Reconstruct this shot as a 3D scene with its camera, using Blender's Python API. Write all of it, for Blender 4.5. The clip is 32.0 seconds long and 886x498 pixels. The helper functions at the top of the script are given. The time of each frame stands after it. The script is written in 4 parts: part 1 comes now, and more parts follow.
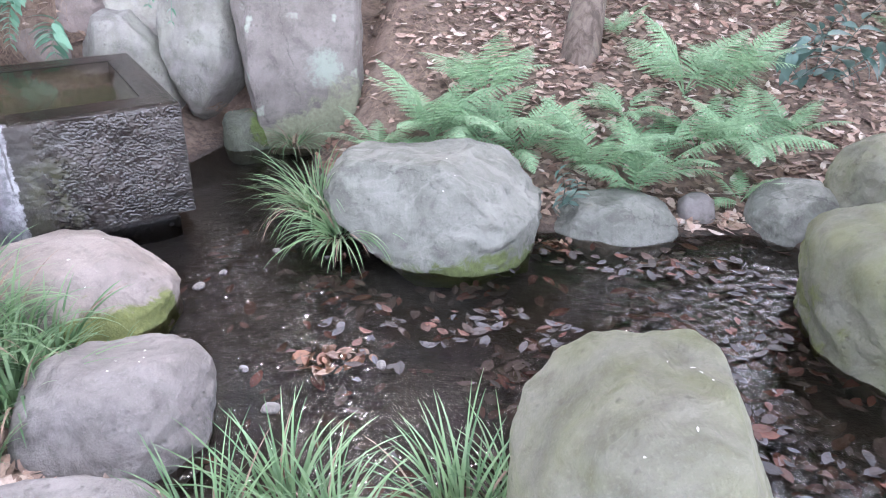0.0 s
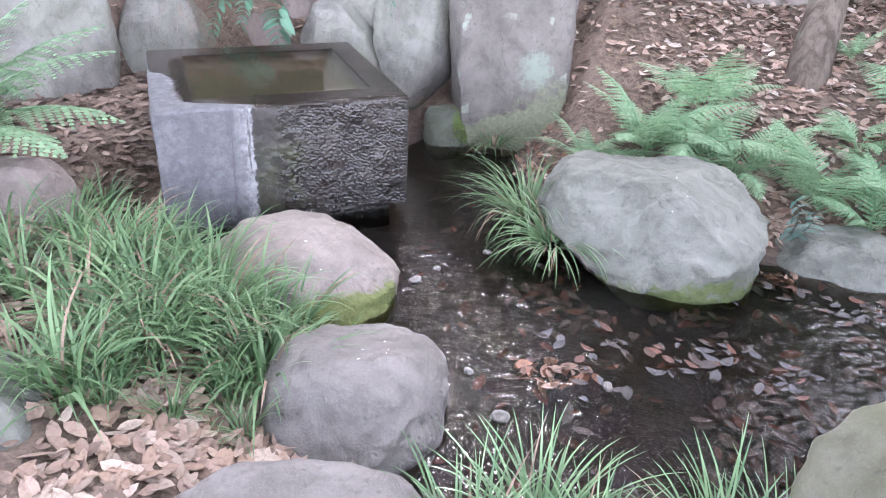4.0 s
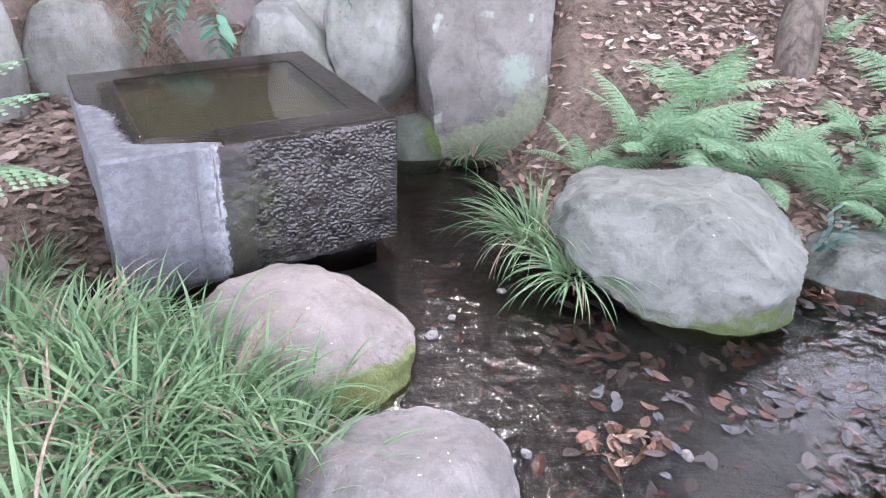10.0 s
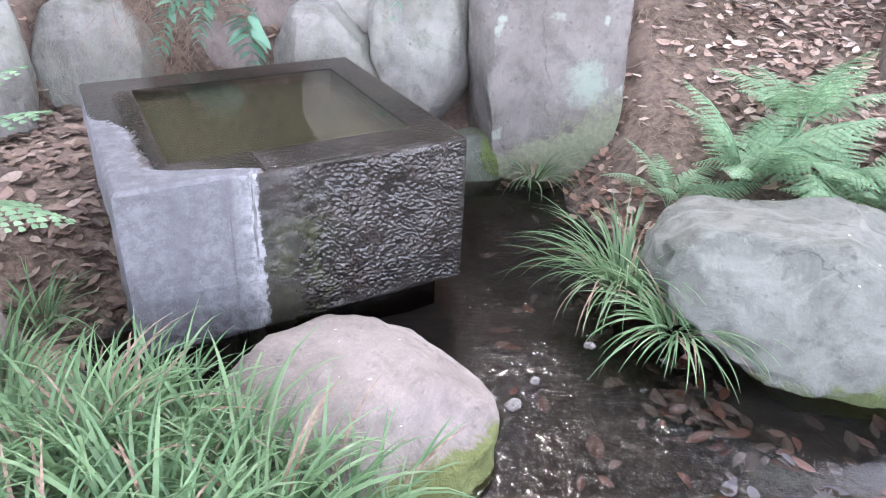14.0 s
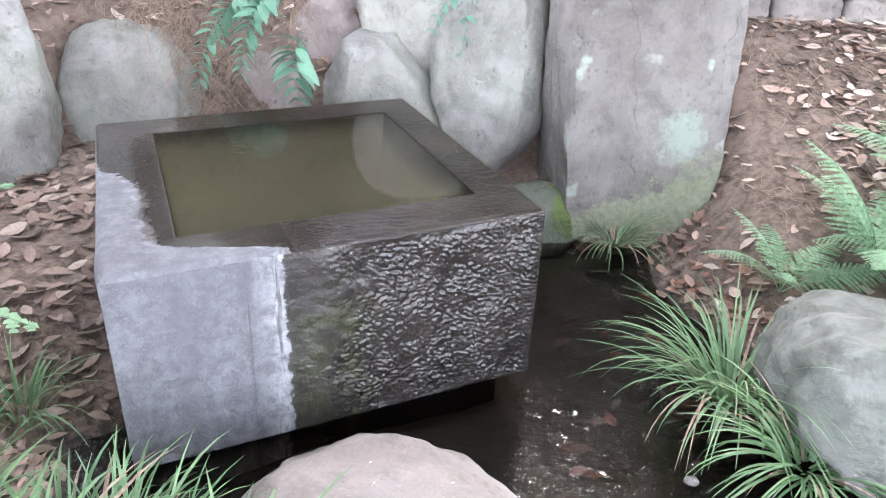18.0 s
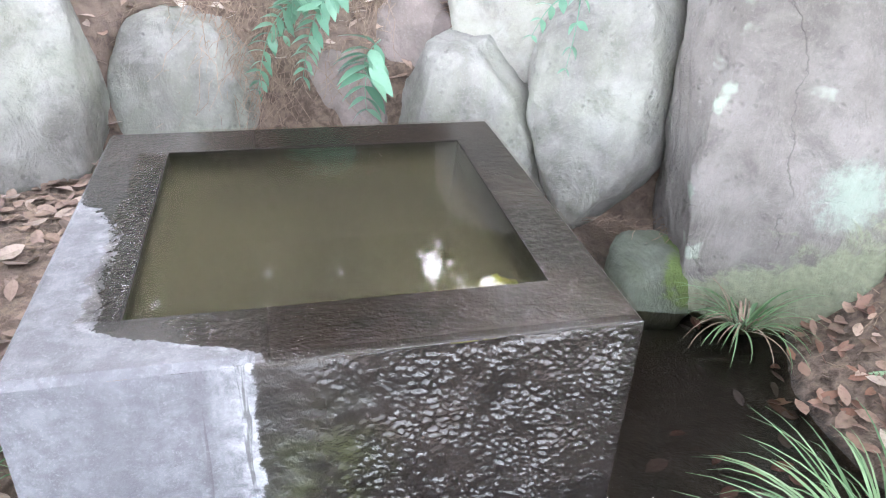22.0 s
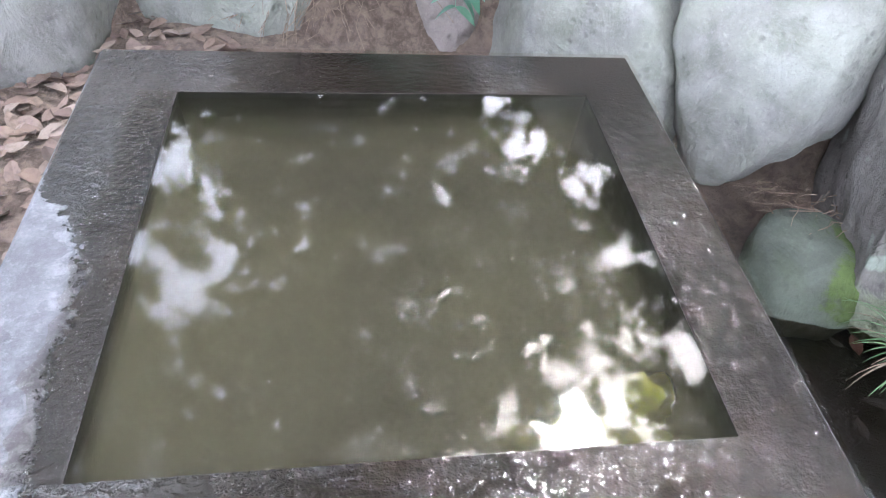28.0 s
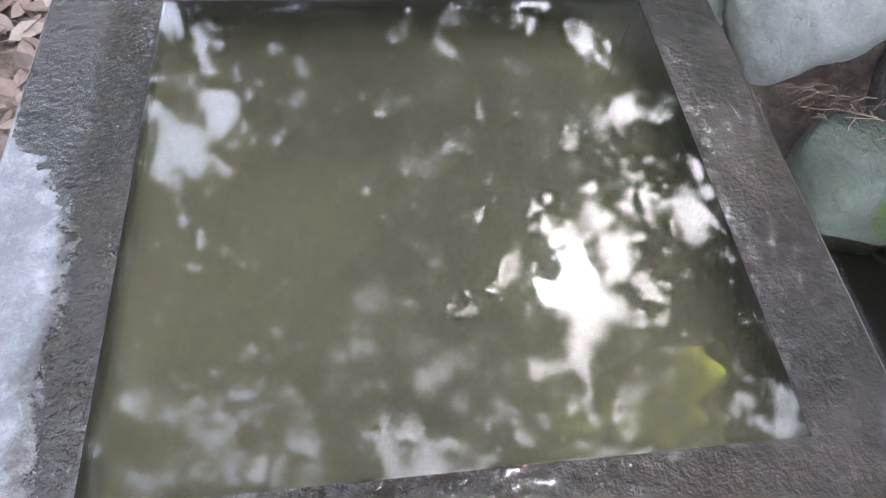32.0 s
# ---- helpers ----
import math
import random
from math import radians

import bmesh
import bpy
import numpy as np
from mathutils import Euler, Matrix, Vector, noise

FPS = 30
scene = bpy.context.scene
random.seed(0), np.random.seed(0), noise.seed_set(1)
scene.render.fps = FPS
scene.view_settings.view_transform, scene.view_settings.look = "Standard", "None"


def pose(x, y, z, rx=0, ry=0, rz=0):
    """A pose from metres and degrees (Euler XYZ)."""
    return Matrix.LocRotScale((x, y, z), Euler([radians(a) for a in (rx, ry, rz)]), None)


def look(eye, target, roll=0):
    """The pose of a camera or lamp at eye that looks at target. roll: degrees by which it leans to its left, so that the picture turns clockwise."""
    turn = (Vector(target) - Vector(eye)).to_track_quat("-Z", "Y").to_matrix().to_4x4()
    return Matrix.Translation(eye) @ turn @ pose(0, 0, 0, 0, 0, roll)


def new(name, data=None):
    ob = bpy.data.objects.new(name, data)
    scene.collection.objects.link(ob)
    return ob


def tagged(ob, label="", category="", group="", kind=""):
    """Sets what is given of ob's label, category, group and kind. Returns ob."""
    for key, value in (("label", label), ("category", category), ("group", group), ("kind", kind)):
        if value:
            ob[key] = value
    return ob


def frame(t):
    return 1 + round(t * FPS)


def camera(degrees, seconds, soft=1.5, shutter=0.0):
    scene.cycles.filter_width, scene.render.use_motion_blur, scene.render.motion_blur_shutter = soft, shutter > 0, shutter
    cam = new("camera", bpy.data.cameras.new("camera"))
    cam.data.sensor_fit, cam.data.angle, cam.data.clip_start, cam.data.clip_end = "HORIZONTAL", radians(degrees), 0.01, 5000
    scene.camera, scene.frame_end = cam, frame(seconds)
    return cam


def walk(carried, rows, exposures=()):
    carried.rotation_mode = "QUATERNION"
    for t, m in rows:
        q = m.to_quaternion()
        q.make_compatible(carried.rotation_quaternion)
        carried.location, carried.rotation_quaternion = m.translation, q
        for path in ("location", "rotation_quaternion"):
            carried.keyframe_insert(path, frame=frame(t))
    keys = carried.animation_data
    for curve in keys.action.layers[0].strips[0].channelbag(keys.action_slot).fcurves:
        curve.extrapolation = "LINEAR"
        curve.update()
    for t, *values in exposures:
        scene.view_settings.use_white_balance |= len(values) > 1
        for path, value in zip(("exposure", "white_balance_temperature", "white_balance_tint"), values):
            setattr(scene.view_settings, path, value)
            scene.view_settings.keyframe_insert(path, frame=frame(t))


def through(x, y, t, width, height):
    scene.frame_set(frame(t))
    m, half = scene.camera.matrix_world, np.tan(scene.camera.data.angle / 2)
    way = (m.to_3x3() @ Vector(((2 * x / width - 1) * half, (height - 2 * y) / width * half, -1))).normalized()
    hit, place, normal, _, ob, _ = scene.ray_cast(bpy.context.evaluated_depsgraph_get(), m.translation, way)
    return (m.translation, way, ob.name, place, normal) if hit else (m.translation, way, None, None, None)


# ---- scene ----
cam = camera(62.5, 32.0, soft=1.1)
PATH = [
    (0, (0.274, 0.051, 1.743), (0.187, 1.823, 0.82), 1.2),
    (0.5, (0.246, 0.057, 1.747), (0.067, 1.817, 0.813), 1.5),
    (1, (0.23, 0.053, 1.742), (-0.048, 1.8, 0.809), 1.6),
    (1.5, (0.204, 0.053, 1.743), (-0.16, 1.779, 0.8), 1.9),
    (2, (0.157, 0.043, 1.742), (-0.27, 1.751, 0.793), 2.4),
    (2.5, (0.092, 0.053, 1.737), (-0.375, 1.752, 0.79), 2.9),
    (3, (0.013, 0.052, 1.733), (-0.447, 1.755, 0.79), 3.3),
    (3.5, (-0.085, 0.05, 1.737), (-0.513, 1.761, 0.794), 3.2),
    (4, (-0.205, 0.06, 1.743), (-0.612, 1.779, 0.806), 2.9),
    (4.5, (-0.227, 0.061, 1.782), (-0.622, 1.78, 0.839), 2.5),
    (6.5, (-0.321, 0.132, 1.784), (-0.768, 1.839, 0.842), 1.4),
    (7, (-0.331, 0.153, 1.76), (-0.773, 1.863, 0.82), 1.6),
    (7.5, (-0.378, 0.207, 1.744), (-0.779, 1.922, 0.796), 1.5),
    (8, (-0.507, 0.315, 1.747), (-0.835, 2.039, 0.787), 1.8),
    (8.5, (-0.66, 0.381, 1.748), (-0.915, 2.101, 0.762), 2.3),
    (9, (-0.746, 0.419, 1.742), (-0.953, 2.144, 0.752), 2.7),
    (9.5, (-0.747, 0.469, 1.748), (-0.93, 2.199, 0.76), 2.8),
    (10, (-0.746, 0.525, 1.751), (-0.917, 2.263, 0.775), 2.2),
    (10.5, (-0.839, 0.599, 1.743), (-0.996, 2.342, 0.776), 1.7),
    (11, (-0.911, 0.628, 1.74), (-1.06, 2.373, 0.774), 1.7),
    (11.5, (-0.91, 0.674, 1.743), (-1.057, 2.418, 0.775), 1.7),
    (12, (-0.944, 0.708, 1.738), (-1.118, 2.453, 0.777), 1.7),
    (12.5, (-0.999, 0.73, 1.715), (-1.2, 2.475, 0.76), 1.3),
    (13, (-1.017, 0.785, 1.642), (-1.235, 2.534, 0.696), 1.3),
    (13.5, (-1.025, 0.909, 1.629), (-1.247, 2.652, 0.674), 1.8),
    (15.5, (-1.123, 1.29, 1.571), (-1.293, 3.024, 0.591), 3.2),
    (16, (-1.07, 1.35, 1.573), (-1.285, 3.082, 0.595), 3.0),
    (16.5, (-1.029, 1.416, 1.563), (-1.302, 3.149, 0.603), 2.6),
    (17, (-1.058, 1.461, 1.564), (-1.369, 3.187, 0.603), 2.4),
    (17.5, (-1.136, 1.544, 1.566), (-1.461, 3.274, 0.617), 2.4),
    (18, (-1.187, 1.592, 1.567), (-1.537, 3.333, 0.645), 2.6),
    (18.5, (-1.2, 1.673, 1.505), (-1.584, 3.416, 0.602), 2.5),
    (19, (-1.188, 1.829, 1.505), (-1.639, 3.555, 0.601), 2.7),
    (19.5, (-1.179, 1.969, 1.503), (-1.713, 3.654, 0.567), 3.0),
    (20, (-1.168, 2.087, 1.515), (-1.757, 3.742, 0.558), 3.4),
    (20.5, (-1.217, 2.148, 1.512), (-1.807, 3.79, 0.535), 3.6),
    (21, (-1.26, 2.202, 1.521), (-1.841, 3.842, 0.535), 3.6),
    (21.5, (-1.241, 2.244, 1.523), (-1.848, 3.872, 0.531), 3.3),
    (22, (-1.216, 2.297, 1.514), (-1.86, 3.925, 0.547), 3.1),
    (22.5, (-1.202, 2.331, 1.509), (-1.866, 3.97, 0.575), 3.2),
    (23, (-1.221, 2.366, 1.489), (-1.875, 4.009, 0.554), 2.6),
    (23.5, (-1.312, 2.5, 1.475), (-1.929, 4.14, 0.511), 3.1),
    (24, (-1.408, 2.635, 1.489), (-2.006, 4.238, 0.454), 3.2),
    (24.5, (-1.49, 2.714, 1.483), (-2.069, 4.294, 0.402), 4.0),
    (25, (-1.503, 2.779, 1.495), (-2.137, 4.313, 0.379), 4.2),
    (25.5, (-1.519, 2.853, 1.499), (-2.183, 4.35, 0.351), 4.9),
    (26, (-1.544, 2.9, 1.516), (-2.249, 4.339, 0.32), 5.0),
    (26.5, (-1.604, 2.899, 1.505), (-2.299, 4.307, 0.267), 5.6),
    (28.5, (-1.709, 2.987, 1.538), (-2.296, 4.288, 0.136), 7.4),
    (29, (-1.755, 2.966, 1.534), (-2.334, 4.256, 0.120), 7.4),
    (29.5, (-1.762, 3.009, 1.537), (-2.334, 4.276, 0.100), 7.5),
    (30, (-1.764, 3.046, 1.527), (-2.323, 4.281, 0.057), 7.5),
    (30.5, (-1.772, 3.078, 1.509), (-2.292, 4.270, -0.010), 8.0),
    (31, (-1.773, 3.116, 1.523), (-2.271, 4.235, -0.058), 8.4),
    (31.5, (-1.791, 3.136, 1.519), (-2.264, 4.224, -0.091), 8.8),
    (32, (-1.839, 3.147, 1.530), (-2.274, 4.211, -0.106), 9.1),
]
EXPOSURE = [(0.0, 3.72, 5950, 21), (4.0, 3.66, 5950, 20), (9.0, 3.72, 5950, 22), (16.0, 3.85, 6000, 17), (20.0, 4.02, 6150, 14), (23.0, 4.15, 6150, 13), (26.0, 4.15, 5950, 14), (32.0, 4.05, 5750, 13)]
walk(cam, [(t, look(eye, target, roll)) for t, eye, target, roll in PATH], EXPOSURE)

# ---- world, sun ----
SUN_AZ, SUN_EL = -6.0, 54.0          # degrees from +y towards +x, and up
world = bpy.data.worlds.new("world")
scene.world = world
world.use_nodes = True
wn = world.node_tree
bg = wn.nodes["Background"]
sky = wn.nodes.new("ShaderNodeTexSky")
sky.sky_type, sky.sun_disc = "NISHITA", False
sky.sun_elevation, sky.sun_rotation = radians(SUN_EL), radians(SUN_AZ)
sky.dust_density, sky.air_density = 4.0, 1.0
haze = wn.nodes.new("ShaderNodeMix")
haze.data_type = "RGBA"
haze.inputs[0].default_value = 0.6
haze.inputs[7].default_value = (9.0, 9.2, 9.6, 1)
wn.links.new(sky.outputs[0], haze.inputs[6])
wn.links.new(haze.outputs[2], bg.inputs[0])
bg.inputs[1].default_value = 0.15
sun = new("sun", bpy.data.lights.new("sun", "SUN"))
sun.data.energy, sun.data.angle, sun.data.color = 0.25, radians(5), (1.0, 0.96, 0.9)
sun_dir = Vector((math.sin(radians(SUN_AZ)) * math.cos(radians(SUN_EL)), math.cos(radians(SUN_AZ)) * math.cos(radians(SUN_EL)), math.sin(radians(SUN_EL))))
sun.matrix_world = look(sun_dir * 30, (0, 0, 0))

# ---- materials ----


class Nodes:
    """A small builder of node materials."""

    def __init__(self, name):
        self.mat = bpy.data.materials.new(name)
        self.mat.use_nodes = True
        self.t = self.mat.node_tree
        self.bsdf = self.t.nodes["Principled BSDF"]
        self.out = self.t.nodes["Material Output"]
        self.co = self.n("ShaderNodeTexCoord").outputs["Object"]

    def n(self, kind, **kw):
        node = self.t.nodes.new(kind)
        for k, v in kw.items():
            setattr(node, k, v)
        return node

    def put(self, socket, v):
        if isinstance(v, bpy.types.NodeSocket):
            self.t.links.new(v, socket)
        else:
            socket.default_value = v

    def noise(self, scale, detail=4.0, rough=0.55, dist=0.0, co=None):
        k = self.n("ShaderNodeTexNoise")
        self.put(k.inputs["Vector"], co or self.co)
        self.put(k.inputs["Scale"], scale)
        self.put(k.inputs["Detail"], detail)
        self.put(k.inputs["Roughness"], rough)
        self.put(k.inputs["Distortion"], dist)
        return k.outputs["Fac"]

    def voronoi(self, scale, feature="DISTANCE_TO_EDGE", co=None):
        k = self.n("ShaderNodeTexVoronoi", feature=feature)
        self.put(k.inputs["Vector"], co or self.co)
        self.put(k.inputs["Scale"], scale)
        return k.outputs["Distance"]

    def ramp(self, fac, *stops):
        k = self.n("ShaderNodeValToRGB")
        e = k.color_ramp.elements
        while len(e) < len(stops):
            e.new(0.5)
        for el, (p, c) in zip(e, stops):
            el.position, el.color = p, (*c, 1) if isinstance(c, tuple) else (c, c, c, 1)
        self.put(k.inputs[0], fac)
        return k.outputs[0]

    def mix(self, fac, a, b, blend="MIX"):
        k = self.n("ShaderNodeMix", data_type="RGBA", blend_type=blend)
        self.put(k.inputs[0], fac)
        for s, v in ((k.inputs[6], a), (k.inputs[7], b)):
            self.put(s, (*v, 1) if isinstance(v, tuple) else v)
        return k.outputs[2]

    def m(self, op, a, b=0.0, c=0.0):
        k = self.n("ShaderNodeMath", operation=op)
        for s, v in zip(k.inputs, (a, b, c)):
            self.put(s, v)
        return k.outputs[0]

    def step(self, v, lo, hi):
        k = self.n("ShaderNodeMapRange", interpolation_type="SMOOTHSTEP")
        self.put(k.inputs[0], v)
        self.put(k.inputs[1], lo)
        self.put(k.inputs[2], hi)
        return k.outputs[0]

    def xyz(self, co=None):
        k = self.n("ShaderNodeSeparateXYZ")
        self.put(k.inputs[0], co or self.co)
        return k.outputs

    def scaled(self, x, y, z, co=None, rot=(0, 0, 0)):
        k = self.n("ShaderNodeMapping")
        self.put(k.inputs[0], co or self.co)
        k.inputs["Scale"].default_value = (x, y, z)
        k.inputs["Rotation"].default_value = [radians(a) for a in rot]
        return k.outputs[0]

    def bump(self, height, strength=0.5, distance=0.02, normal=None):
        k = self.n("ShaderNodeBump")
        self.put(k.inputs["Strength"], strength)
        self.put(k.inputs["Distance"], distance)
        self.put(k.inputs["Height"], height)
        if normal:
            self.put(k.inputs["Normal"], normal)
        return k.outputs[0]

    def done(self, color=None, rough=None, normal=None, **kw):
        for key, v in (("Base Color", color), ("Roughness", rough), ("Normal", normal)):
            if v is not None:
                self.put(self.bsdf.inputs[key], (*v, 1) if isinstance(v, tuple) else v)
        for key, v in kw.items():
            self.put(self.bsdf.inputs[key.replace("_", " ")], v)
        return self.mat


def stone(name, light, dark, moss=(0.09, 0.11, 0.035), grow=None, amount=0.0, veins=0.3, rough=0.85, lichen=0.0, patches=(), cracks=()):
    """Weathered boulder. grow: (x, y, z, level): moss where that sum of the place passes the level; amount: thin algae all over."""
    k = Nodes(name)
    big, mid, fine = k.noise(2.2, 5, 0.6, 0.4), k.noise(9, 6, 0.65, 0.3), k.noise(85, 4, 0.7)
    c = k.mix(k.step(big, 0.35, 0.65), dark, light)
    c = k.mix(k.m("MULTIPLY", k.step(mid, 0.45, 0.7), 0.55), c, tuple(0.55 * v for v in dark))
    grit = k.noise(210, 2, 0.7)
    c = k.mix(k.m("MULTIPLY", k.step(grit, 0.52, 0.72), 0.26), c, tuple(0.5 * v for v in dark))
    c = k.mix(k.m("MULTIPLY", k.step(fine, 0.5, 0.75), 0.26), c, tuple(min(0.8, 1.5 * v) for v in light))
    band = k.noise(1.0, 5, 0.6, 1.2, k.scaled(3, 7, 4.5, rot=(35, 40, 25)))
    c = k.mix(k.m("MULTIPLY", k.step(band, 0.48, 0.62), veins), c, tuple(1.25 * v for v in light))
    if lichen:
        spots = k.step(k.noise(6, 3, 0.5, 0.2), 0.66 - 0.1 * lichen, 0.74 - 0.1 * lichen)
        c = k.mix(k.m("MULTIPLY", spots, 0.6), c, (0.36, 0.42, 0.34))
    if amount:
        c = k.mix(k.m("MULTIPLY", k.step(k.noise(3.0, 6, 0.65, 0.5), 0.30, 0.70), amount), c, moss)
    for px, py, pz, size in patches:
        away = k.n("ShaderNodeVectorMath", operation="DISTANCE")
        k.put(away.inputs[0], k.co)
        away.inputs[1].default_value = (px, py, pz)
        here = k.m("ADD", away.outputs["Value"], k.m("MULTIPLY", k.m("SUBTRACT", k.noise(16, 6, 0.7), 0.5), size * 1.5))
        c = k.mix(k.m("MULTIPLY", k.m("SUBTRACT", 1.0, k.step(here, size * 0.45, size)), 0.65), c, (0.27, 0.33, 0.275))
    height = k.m("ADD", k.m("MULTIPLY", mid, 0.6), k.m("MULTIPLY", fine, 0.25))
    pits = k.m("SUBTRACT", 1.0, k.step(k.voronoi(26, "F1"), 0.0, 0.35))
    pits = k.m("MULTIPLY", pits, k.step(k.noise(5, 3), 0.45, 0.62))
    c = k.mix(k.m("MULTIPLY", pits, 0.35), c, tuple(0.5 * v for v in dark))
    height = k.m("SUBTRACT", height, k.m("MULTIPLY", pits, 0.35))
    height = k.m("ADD", height, k.m("MULTIPLY", k.noise(4.5, 6, 0.62, 1.0, k.scaled(1.6, 1, 1.1, rot=(32, 26, 10))), 1.6))
    height = k.m("ADD", height, k.m("MULTIPLY", band, 0.3))
    for nx, ny, nz, at in cracks:        # wandering clefts near a plane
        x, y, z = k.xyz()
        far = k.m("ADD", k.m("ADD", k.m("MULTIPLY", x, nx), k.m("MULTIPLY", y, ny)), k.m("SUBTRACT", k.m("MULTIPLY", z, nz), at))
        far = k.m("ABSOLUTE", k.m("ADD", far, k.m("MULTIPLY", k.m("SUBTRACT", k.noise(3.5, 5, 0.6), 0.5), 0.3)))
        cut = k.m("MULTIPLY", k.m("SUBTRACT", 1.0, k.step(far, 0.0, 0.006)), k.step(k.noise(2.6, 2, 0.5, 0.0, k.scaled(1, 1, 1, rot=(40 * at, 70, 9))), 0.44, 0.56))
        c = k.mix(k.m("MULTIPLY", cut, 0.4), c, tuple(0.5 * v for v in dark))
        height = k.m("SUBTRACT", height, k.m("MULTIPLY", cut, 0.35))
    if grow:
        x, y, z = k.xyz()
        s = k.m("ADD", k.m("ADD", k.m("MULTIPLY", x, grow[0]), k.m("MULTIPLY", y, grow[1])), k.m("MULTIPLY", z, grow[2]))
        s = k.m("ADD", s, k.m("MULTIPLY", k.m("SUBTRACT", k.noise(7, 6, 0.7, 0.6), 0.5), 0.55))
        mask = k.step(s, grow[3], grow[3] + 0.09)
        tone = k.mix(k.noise(40, 3), tuple(0.55 * v for v in moss), tuple(1.5 * v for v in moss))
        c = k.mix(k.m("MULTIPLY", mask, 0.9), c, tone)
        height = k.m("ADD", height, k.m("MULTIPLY", mask, k.m("MULTIPLY", k.noise(130, 3, 0.7), 0.8)))
    return k.done(c, rough, k.bump(height, 0.65, 0.025))


def leafy(name, low, high, rough=0.5, through=0.35, scale=3.0):
    """A thin green blade or leaf, tinted piece by piece, that lets some light through."""
    k = Nodes(name)
    geo = k.n("ShaderNodeNewGeometry")
    info = k.n("ShaderNodeObjectInfo")
    r = k.m("FRACT", k.m("ADD", geo.outputs["Random Per Island"], info.outputs["Random"]))
    c = k.mix(r, low, high)
    c = k.mix(k.m("MULTIPLY", k.step(k.noise(scale * 12, 3), 0.5, 0.8), 0.3), c, tuple(0.6 * v for v in low))
    k.done(c, rough)
    tr = k.n("ShaderNodeBsdfTranslucent")
    k.put(tr.inputs[0], c)
    mx = k.n("ShaderNodeMixShader")
    mx.inputs[0].default_value = through
    k.t.links.new(k.bsdf.outputs[0], mx.inputs[1])
    k.t.links.new(tr.outputs[0], mx.inputs[2])
    k.t.links.new(mx.outputs[0], k.out.inputs[0])
    return k.mat


def litter(name, *colours):
    k = Nodes(name)
    geo = k.n("ShaderNodeNewGeometry")
    r = geo.outputs["Random Per Island"]
    c = k.ramp(r, *[((i + 0.5) / len(colours), col) for i, col in enumerate(colours)])
    c = k.mix(k.m("MULTIPLY", k.step(k.noise(60, 4), 0.45, 0.75), 0.4), c, (0.06, 0.04, 0.03))
    return k.done(c, 0.7, k.bump(k.noise(120, 3), 0.3, 0.004))


def water(name, body, murk, ripples, tint=(1, 1, 1)):
    """Clear or murky water with a rippled, mirroring surface; ripples gives the normal from the builder."""
    k = Nodes(name)
    nrm = ripples(k)
    clear = k.n("ShaderNodeBsdfTransparent")
    clear.inputs[0].default_value = (*tint, 1)
    dif = k.n("ShaderNodeBsdfDiffuse")
    k.put(dif.inputs[0], body(k) if callable(body) else (*body, 1))
    under = k.n("ShaderNodeMixShader")
    under.inputs[0].default_value = murk
    k.t.links.new(clear.outputs[0], under.inputs[1])
    k.t.links.new(dif.outputs[0], under.inputs[2])
    gl = k.n("ShaderNodeBsdfGlossy")
    gl.inputs["Roughness"].default_value = 0.03
    k.put(gl.inputs["Normal"], nrm)
    fr = k.n("ShaderNodeFresnel")
    fr.inputs["IOR"].default_value = 1.333
    k.put(fr.inputs["Normal"], nrm)
    mx = k.n("ShaderNodeMixShader")
    k.t.links.new(fr.outputs[0], mx.inputs[0])
    k.t.links.new(under.outputs[0], mx.inputs[1])
    k.t.links.new(gl.outputs[0], mx.inputs[2])
    k.t.links.new(mx.outputs[0], k.out.inputs[0])
    k.t.nodes.remove(k.bsdf)
    return k.mat


def stream_ripples(k):
    small = k.noise(1.0, 1, 0.5, 0.5, k.scaled(95, 60, 60, rot=(0, 0, -25)))
    return k.bump(small, 1.0, 0.0011)


def basin_ripples(k):
    return k.bump(k.m("ADD", k.noise(5, 2, 0.5, 0.4), k.m("MULTIPLY", k.noise(26, 1, 0.5, 0.6), 0.09)), 0.05, 0.012)


def film_ripples(k):
    return k.bump(k.noise(110, 1, 0.5, 0.4), 1.0, 0.0008)


